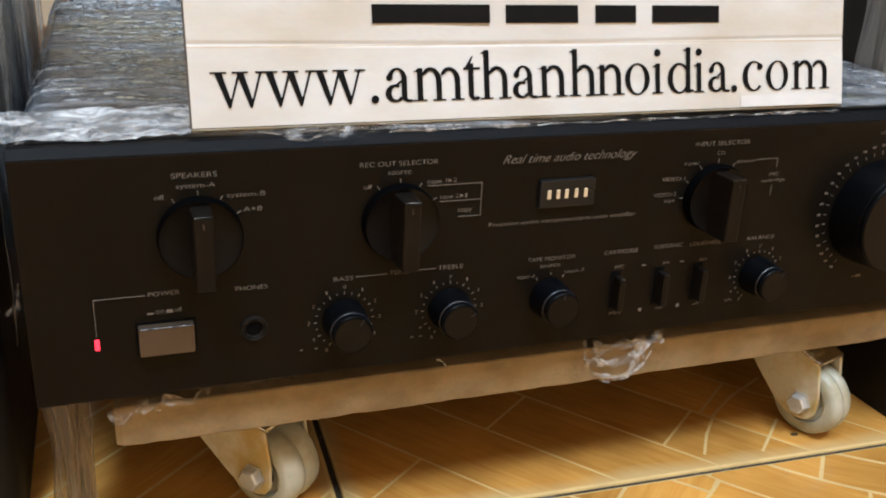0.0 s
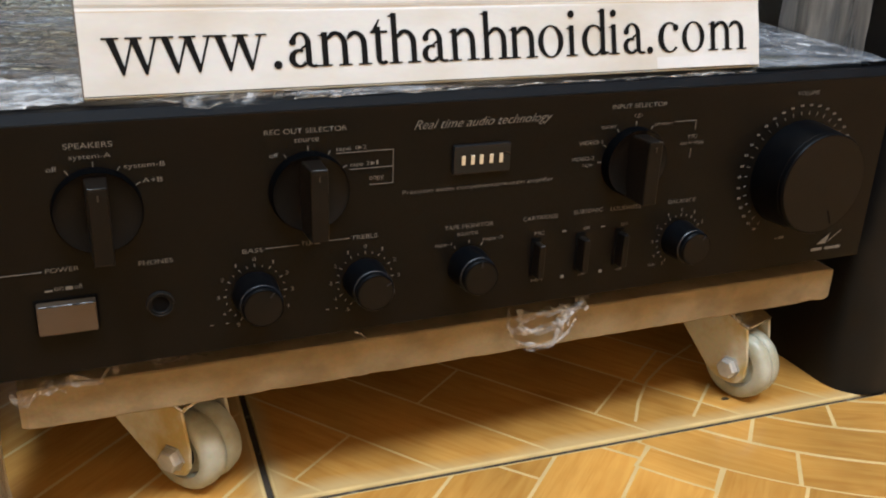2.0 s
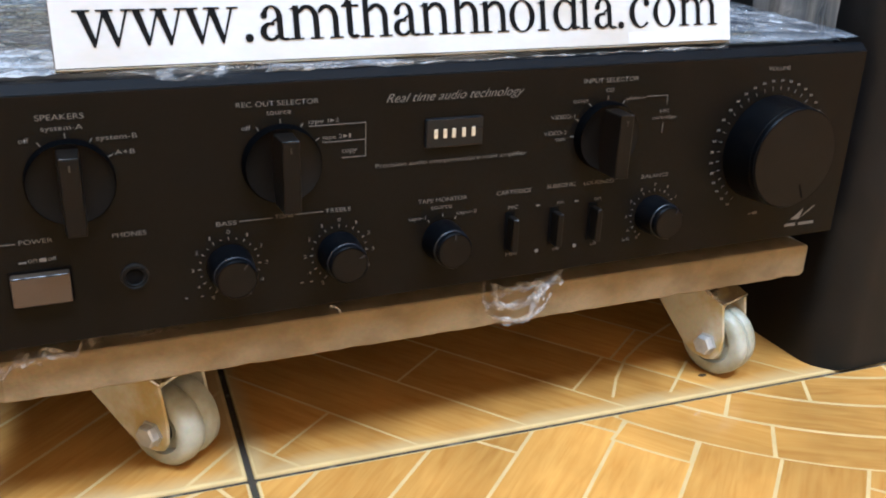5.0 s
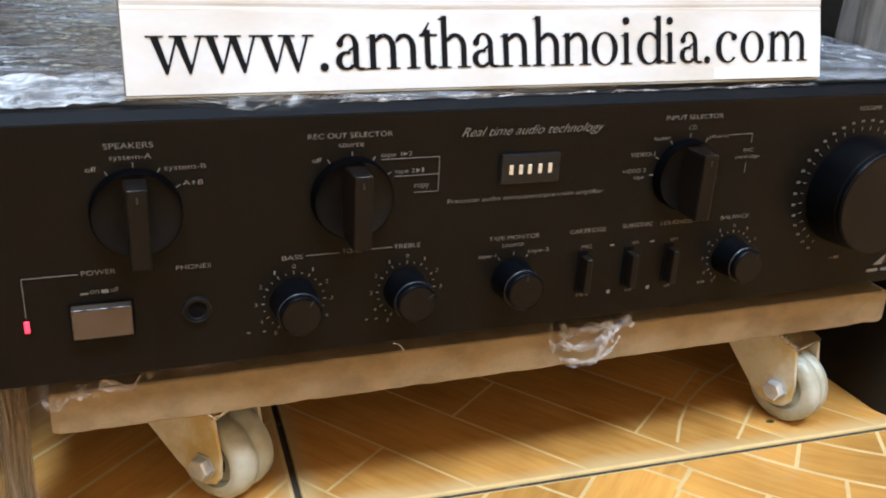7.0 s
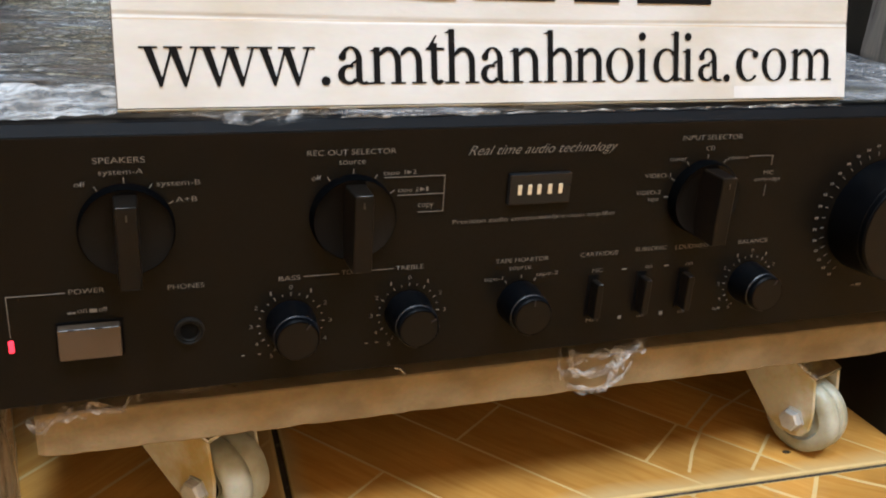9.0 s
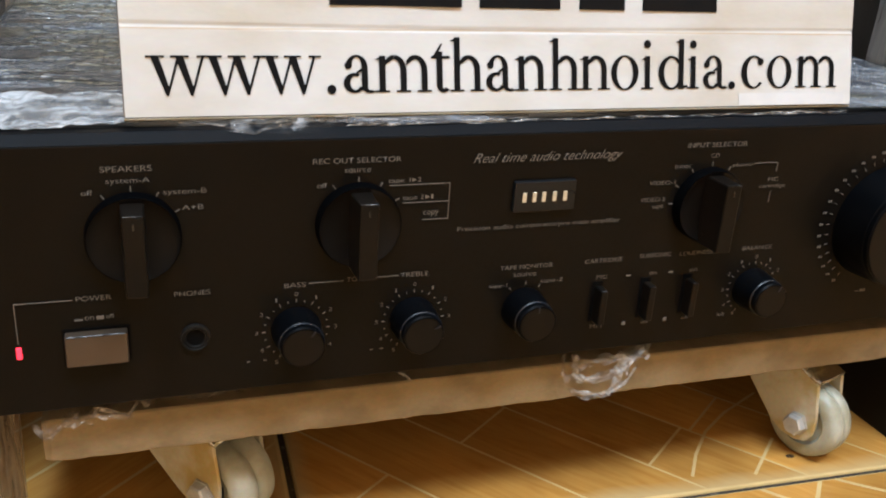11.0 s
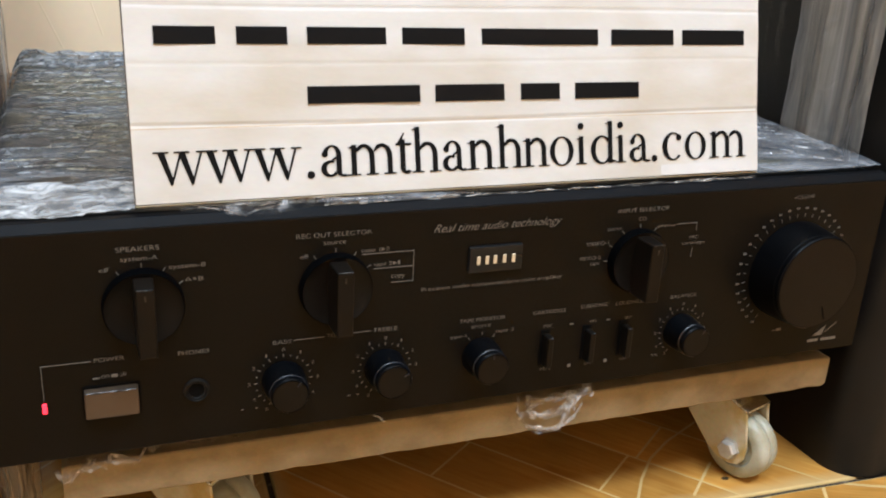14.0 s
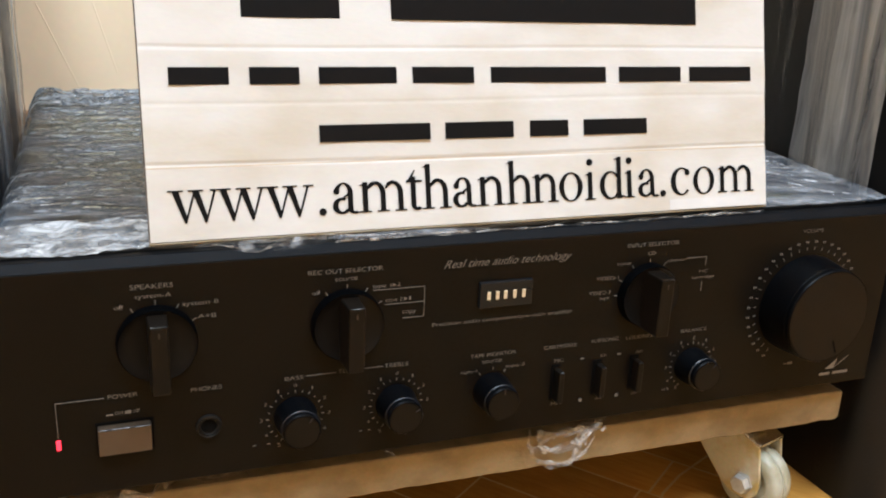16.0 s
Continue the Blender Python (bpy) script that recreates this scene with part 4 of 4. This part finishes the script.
spk = empty("loudspeaker", 0.6, 0.2, GROUND)
tagged(spk, "black loudspeaker with rounded front corners standing on the tiles", "loudspeaker")
under(smooth(part("cabinet", rounded(0.4450, 0.74, -0.0055, 0.40, GROUND, 0.45, 0.022), M_SPEAKER)), spk)
spk2 = empty("loudspeaker", -0.15, 0.25, GROUND)
tagged(spk2, "black loudspeaker wrapped in clear stretch film", "loudspeaker")
under(smooth(part("cabinet", rounded(-0.30, -0.016, 0.05, 0.52, GROUND, 0.45, 0.012), M_SPEAKER)), spk2)

# ---- stretch film over the amplifier ----
def film_z(x, y):
    """Height of the film's surface over the amplifier's top."""
    v, u = (y - 0.013) / 0.395, (x + 0.003) / 0.440
    z = 0.1985 + 0.0012 * noise.noise((x * 14, y * 95, 0)) + 0.0011 * noise.noise((x * 30, y * 30, 3))
    z += 0.003 * max(0, noise.noise((x * 9, y * 9, 7))) + 0.0008 * abs(noise.noise((x * 60, y * 120, 11)))
    z += 0.004 * max(0, 1 - abs(v - 0.93) / 0.05) * abs(noise.noise((x * 40, 3, 9)))
    d = min(u * 0.44, (1 - u) * 0.44, (1 - v) * 0.395)
    return z - 0.02 * max(0, 1 - d / 0.012) ** 2 - 0.0025 * max(0, 1 - v * 0.395 / 0.01)


def film_top():
    bm = bmesh.new()
    nx, ny = 130, 120

    def place(u, v):
        x, y = -0.003 + 0.440 * u, 0.013 + 0.395 * v
        return (x, y + 0.004 * noise.noise((x * 22, 5, 1)) * (1 - v), film_z(x, y))

    g = [[bm.verts.new(place(i / nx, j / ny)) for i in range(nx + 1)] for j in range(ny + 1)]
    for j in range(ny):
        for i in range(nx):
            bm.faces.new((g[j][i], g[j][i + 1], g[j + 1][i + 1], g[j + 1][i]))
    return bm


def film_ridges(count, xs, ys, length, slope, width, seed, lift=0.0):
    """Sharp raised pleats in the film, each bent a little and fading at its ends."""
    rng = random.Random(seed)
    bm = bmesh.new()
    for _ in range(count):
        x, y, ln = rng.uniform(*xs), rng.uniform(*ys), rng.uniform(*length)
        a, w, bend = radians(rng.gauss(*slope)), rng.uniform(*width), rng.uniform(-0.06, 0.06) * ln
        rows, n = [], 9
        for k in range(n + 1):
            s = k / n - 0.5
            px = x + s * ln * math.cos(a)
            py = y + s * ln * math.sin(a) + bend * (1 - 4 * s * s) + 0.0009 * noise.noise((px * 90, y * 40, seed))
            px, py = min(max(px, -0.001), 0.435), min(max(py, 0.014), 0.404)
            h = w * math.sqrt(max(0.02, 1 - 4 * s * s))
            z = film_z(px, py) + lift
            rows.append([bm.verts.new((px, py - h * 0.5, z - 0.0001)), bm.verts.new((px, py, z + 0.9 * h)), bm.verts.new((px, py + h * 0.5, z - 0.0001))])
        for p, q in zip(rows, rows[1:]):
            bm.faces.new((p[0], q[0], q[1], p[1]))
            bm.faces.new((p[1], q[1], q[2], p[2]))
    return bm


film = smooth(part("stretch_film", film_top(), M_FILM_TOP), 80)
tagged(film, "wrinkled clear stretch film pulled over the amplifier's top", "plastic film")
for count, xs, ys, length, slope, width, seed, material in (
        (260, (0.0, 0.12), (0.035, 0.40), (0.015, 0.06), (2, 7), (0.0002, 0.0006), 1, M_FILM_RIDGE),
        (70, (0.02, 0.10), (0.08, 0.36), (0.008, 0.030), (45, 22), (0.0003, 0.0007), 2, M_FILM_TANRIDGE),
        (90, (0.02, 0.10), (0.06, 0.34), (0.010, 0.04), (0, 5), (0.0003, 0.0007), 3, M_FILM_TANRIDGE),
        (60, (0.0, 0.09), (0.33, 0.40), (0.006, 0.03), (10, 40), (0.001, 0.0028), 4, M_FILM_FLAP),
        (60, (0.34, 0.43), (0.02, 0.30), (0.05, 0.10), (-28, 9), (0.0004, 0.0011), 5, M_FILM_RIDGE),
        (30, (0.0, 0.068), (0.014, 0.04), (0.008, 0.03), (5, 25), (0.001, 0.0022), 6, M_FILM_FLAP)):
    under(part("film_pleats", film_ridges(count, xs, ys, length, slope, width, seed, 0.003 if seed == 5 else 0.0), material), film)


def pleated(y0, y1, z0, z1, x, out, seed, ny=90, nz=40):
    """Film drawn upright round a cabinet's side, with long folds."""
    bm = bmesh.new()

    def place(u, v):
        y, z = y0 + (y1 - y0) * u, z0 + (z1 - z0) * v
        d = 0.004 * noise.noise((y * 38, z * 2.2, seed)) + 0.002 * noise.noise((y * 110, z * 4, seed + 3)) + 0.0012 * noise.noise((y * 60, z * 60, seed + 8))
        return (x + out * (0.004 + d), y, z)

    g = [[bm.verts.new(place(i / ny, j / nz)) for i in range(ny + 1)] for j in range(nz + 1)]
    for j in range(nz):
        for i in range(ny):
            bm.faces.new((g[j][i], g[j][i + 1], g[j + 1][i + 1], g[j + 1][i]))
    return bm


under(smooth(part("film_wrap", pleated(0.052, 0.515, 0.098, 0.45, -0.0150, 1, 2), M_FILM_SIDE, label="creased clear film wrapping"), 80), spk2)
under(smooth(part("film_wrap", pleated(0.029, 0.096, 0.10, 0.45, 0.4450, -1, 11, 70), M_FILM_HAZE, label="creased clear film wrapping"), 80), spk)
under(smooth(part("film_wrap", pleated(0.094, 0.395, 0.10, 0.45, 0.4470, -1, 21), M_FILM_CLEAR), 80), spk)


def ribbon(path, width, seed, rough=0.0025, n=70, rows=8):
    """A crumpled band of film along a path of x, y, z; it is width wide upwards and ruffled."""
    bm = bmesh.new()
    g = []
    for j in range(rows + 1):
        row = []
        for i in range(n + 1):
            u = i / n * (len(path) - 1)
            k = min(int(u), len(path) - 2)
            a, b = Vector(path[k]), Vector(path[k + 1])
            p = a.lerp(b, u - k)
            q = p * 160
            w = width * (0.7 + 0.6 * noise.noise((i * 0.13, seed, 4)))
            off = Vector((noise.noise((q.x, q.z, seed + j * 0.35)), noise.noise((q.z, seed + j * 0.5, q.x + 9)), noise.noise((seed + j * 0.4, q.x, q.z + 5)))) * rough
            row.append(bm.verts.new(p + off + Vector((0, 0.25 * w * math.sin(j), w * (j / rows - 0.5)))))
        g.append(row)
    for j in range(rows):
        for i in range(n):
            bm.faces.new((g[j][i], g[j][i + 1], g[j + 1][i + 1], g[j + 1][i]))
    return bm


def scrap(label, bands, material=M_FILM_SCRAP):
    ob = None
    for path, width, seed, rough in bands:
        p = part("film_scrap" if ob is None else "film_fold", ribbon(path, width, seed, rough), material)
        smooth(p, 60)
        if ob is None:
            ob = tagged(p, label, "plastic film")
        else:
            p.parent = ob
    return ob


def loop_path(cx, cz, rx, rz, a0, a1, y=0.004, n=16):
    return [(cx + rx * math.cos(radians(a0 + (a1 - a0) * k / n)), y, cz + rz * math.sin(radians(a0 + (a1 - a0) * k / n))) for k in range(n + 1)]


scrap("loop of crumpled clear film hanging over the board's edge", [
    (loop_path(0.2500, 0.0895, 0.0185, 0.0180, 170, 340, 0.0040), 0.0048, 1, 0.0016),
    (loop_path(0.2500, 0.0895, 0.0120, 0.0110, 170, 360, 0.0055), 0.0030, 4, 0.0022),
    ([(0.255, 0.003, 0.0745), (0.2595, 0.0025, 0.082), (0.266, 0.003, 0.0915), (0.272, 0.004, 0.0935)], 0.0100, 7, 0.0026),
    ([(0.234, 0.0070, 0.081), (0.243, 0.0065, 0.0795), (0.256, 0.0062, 0.081), (0.264, 0.0068, 0.084)], 0.0045, 31, 0.0016),
    ([(0.236, 0.006, 0.087), (0.246, 0.005, 0.089), (0.258, 0.005, 0.088), (0.268, 0.006, 0.0925)], 0.0050, 9, 0.003),
])
scrap("torn frill of clear film caught between amplifier and board", [
    ([(0.0245, 0.004, 0.0905), (0.030, 0.003, 0.0845), (0.036, 0.004, 0.0905), (0.046, 0.004, 0.0900)], 0.0050, 12, 0.004),
    ([(0.034, 0.005, 0.0890), (0.045, 0.004, 0.0925), (0.056, 0.004, 0.0895), (0.061, 0.004, 0.0955)], 0.0040, 15, 0.0035),
    ([(0.060, 0.005, 0.0925), (0.068, 0.004, 0.0975), (0.078, 0.005, 0.0935), (0.096, 0.005, 0.0950)], 0.0020, 18, 0.0025),
], M_FILM_DUSTY)
scrap("small curl of clear film under the amplifier's front", [([(0.158, 0.004, 0.0945), (0.161, 0.003, 0.0935), (0.164, 0.004, 0.0900)], 0.0011, 22, 0.0010)])


def curtain(x0, x1, y, z0, z1, seed, nx=36, nz=30):
    """A hanging sheet of film with soft upright folds, gathered a little at its middle."""
    bm = bmesh.new()

    def place(u, v):
        z, pinch = z0 + (z1 - z0) * v, 1 - 0.25 * math.sin(math.pi * v)
        x = (x0 + x1) / 2 + (u - 0.5) * (x1 - x0) * pinch + 0.0015 * noise.noise((u * 3, z * 40, seed + 5))
        return (x, y + 0.004 * noise.noise((u * 5, z * 14, seed)) + 0.0015 * noise.noise((u * 14, z * 25, seed + 2)), z)

    g = [[bm.verts.new(place(i / nx, j / nz)) for i in range(nx + 1)] for j in range(nz + 1)]
    for p, q in zip(g, g[1:]):
        for i in range(nx):
            bm.faces.new((p[i], p[i + 1], q[i + 1], q[i]))
    return bm


drape = tagged(smooth(part("film_drape", curtain(-0.003, 0.0185, 0.030, GROUND + 0.0008, 0.0985, 25), M_FILM_TAN), 80), "dusty film hanging down beside the board to the floor", "plastic film")
under(smooth(part("film_fold", curtain(0.002, 0.0150, 0.036, GROUND + 0.0008, 0.0985, 31), M_FILM_TAN), 80), drape)
scrap("torn film fringe along the amplifier's side", [
    ([(-0.0008, 0.0060, 0.146), (-0.0030, 0.0060, 0.141), (-0.0020, 0.0055, 0.137), (-0.0065, 0.0060, 0.1350)], 0.0025, 38, 0.0020),
], M_FILM_DUSTY)


def flap(x0, x1, y0, y1, z0, z1, seed, rough, taper=False, nx=90, ny=26):
    """A crumpled flat end of film from its front edge (y0, z0) to its back (y1, z1)."""
    bm = bmesh.new()

    def place(u, v):
        x = x0 + (x1 - x0) * u
        front = y1 + (y0 - y1) * max(0.02, math.sin(math.pi * u)) ** 0.8 if taper else y0
        y = front + (y1 - front) * v + min(0.35 * (y1 - y0), 0.004) * noise.noise((x * 45, seed, 1)) * (1 - v)
        f = noise.noise((x * 70 + v * 2.5, v * 3.5, seed)) + 0.5 * noise.noise((x * 190 - v * 4, v * 9, seed + 4))
        return (x, y, z0 + (z1 - z0) * v ** 0.6 + rough * abs(f))

    g = [[bm.verts.new(place(i / nx, j / ny)) for i in range(nx + 1)] for j in range(ny + 1)]
    for j in range(ny):
        for i in range(nx):
            bm.faces.new((g[j][i], g[j][i + 1], g[j + 1][i + 1], g[j + 1][i]))
    return bm


for box6, seed, rough, taper, material in (((-0.003, 0.066, 0.0070, 0.036, 0.1970, 0.2008), 51, 0.0020, False, M_FILM_FLAP),
                                           ((0.078, 0.140, 0.0008, 0.0085, 0.1946, 0.1992), 57, 0.0018, True, M_FILM_SHEER),
                                           ((0.124, 0.206, 0.0036, 0.0090, 0.1966, 0.1990), 71, 0.0007, True, M_FILM_VEIL),
                                           ((0.345, 0.437, 0.0095, 0.290, 0.1976, 0.2050), 63, 0.0008, False, M_FILM_VEIL)):
    under(smooth(part("film_flap", flap(*box6, seed, rough, taper), material, label="milky crumpled film end"), 70), film)
scrap("thin wrinkled film edge along the amplifier's top", [
    ([(0.135, 0.0035, 0.1966), (0.20, 0.0040, 0.1968), (0.30, 0.0045, 0.1970), (0.352, 0.0055, 0.1972)], 0.0009, 40, 0.0010),
    ([(0.084, 0.0055, 0.1985), (0.095, 0.0030, 0.1968), (0.103, 0.0010, 0.1950)], 0.0007, 43, 0.0004),
    ([(0.103, 0.0010, 0.1950), (0.108, 0.0025, 0.1972), (0.113, 0.0050, 0.1988)], 0.0010, 46, 0.0004),
    ([(0.105, 0.0018, 0.1960), (0.116, 0.0035, 0.1978), (0.128, 0.0050, 0.1985)], 0.0005, 48, 0.0003),
    ([(0.126, 0.0060, 0.1995), (0.150, 0.0045, 0.1980), (0.185, 0.0040, 0.1972), (0.204, 0.0045, 0.1978)], 0.0006, 52, 0.0005),
])


# ---- small marks ----
def crease(x0, z0, x1, z1, w=0.0036, high=0.0004):
    """A low ridge in the wall's paint."""
    a, b = Vector((x0, 0.5602, z0)), Vector((x1, 0.5602, z1))
    n = Vector((b.z - a.z, 0, a.x - b.x)).normalized() * w / 2
    bm = bmesh.new()
    ends = [[bm.verts.new(p) for p in (q - n, q + Vector((0, -high, 0)), q + n)] for q in (a, b)]
    for k in (0, 1):
        bm.faces.new((ends[0][k], ends[1][k], ends[1][k + 1], ends[0][k + 1]))
    bmesh.ops.recalc_face_normals(bm, faces=bm.faces[:])
    return part("wall_crease", bm, M_WALL, wall_north)


crease(-0.003, 0.262, 0.034, 0.172)
crease(0.046, 0.262, 0.066, 0.190)
bm = lathe([(0, 0.0006), (0.0013, 0.0005), (0.0023, 0.0)], 14, Matrix.Translation((0.3795, 0.0185, GROUND)) @ Matrix.Diagonal((1.3, 0.8, 1, 1)))
tagged(part("dirt_speck", bm, M_DIRT), "dark speck of dirt on the floor tile", "dirt")
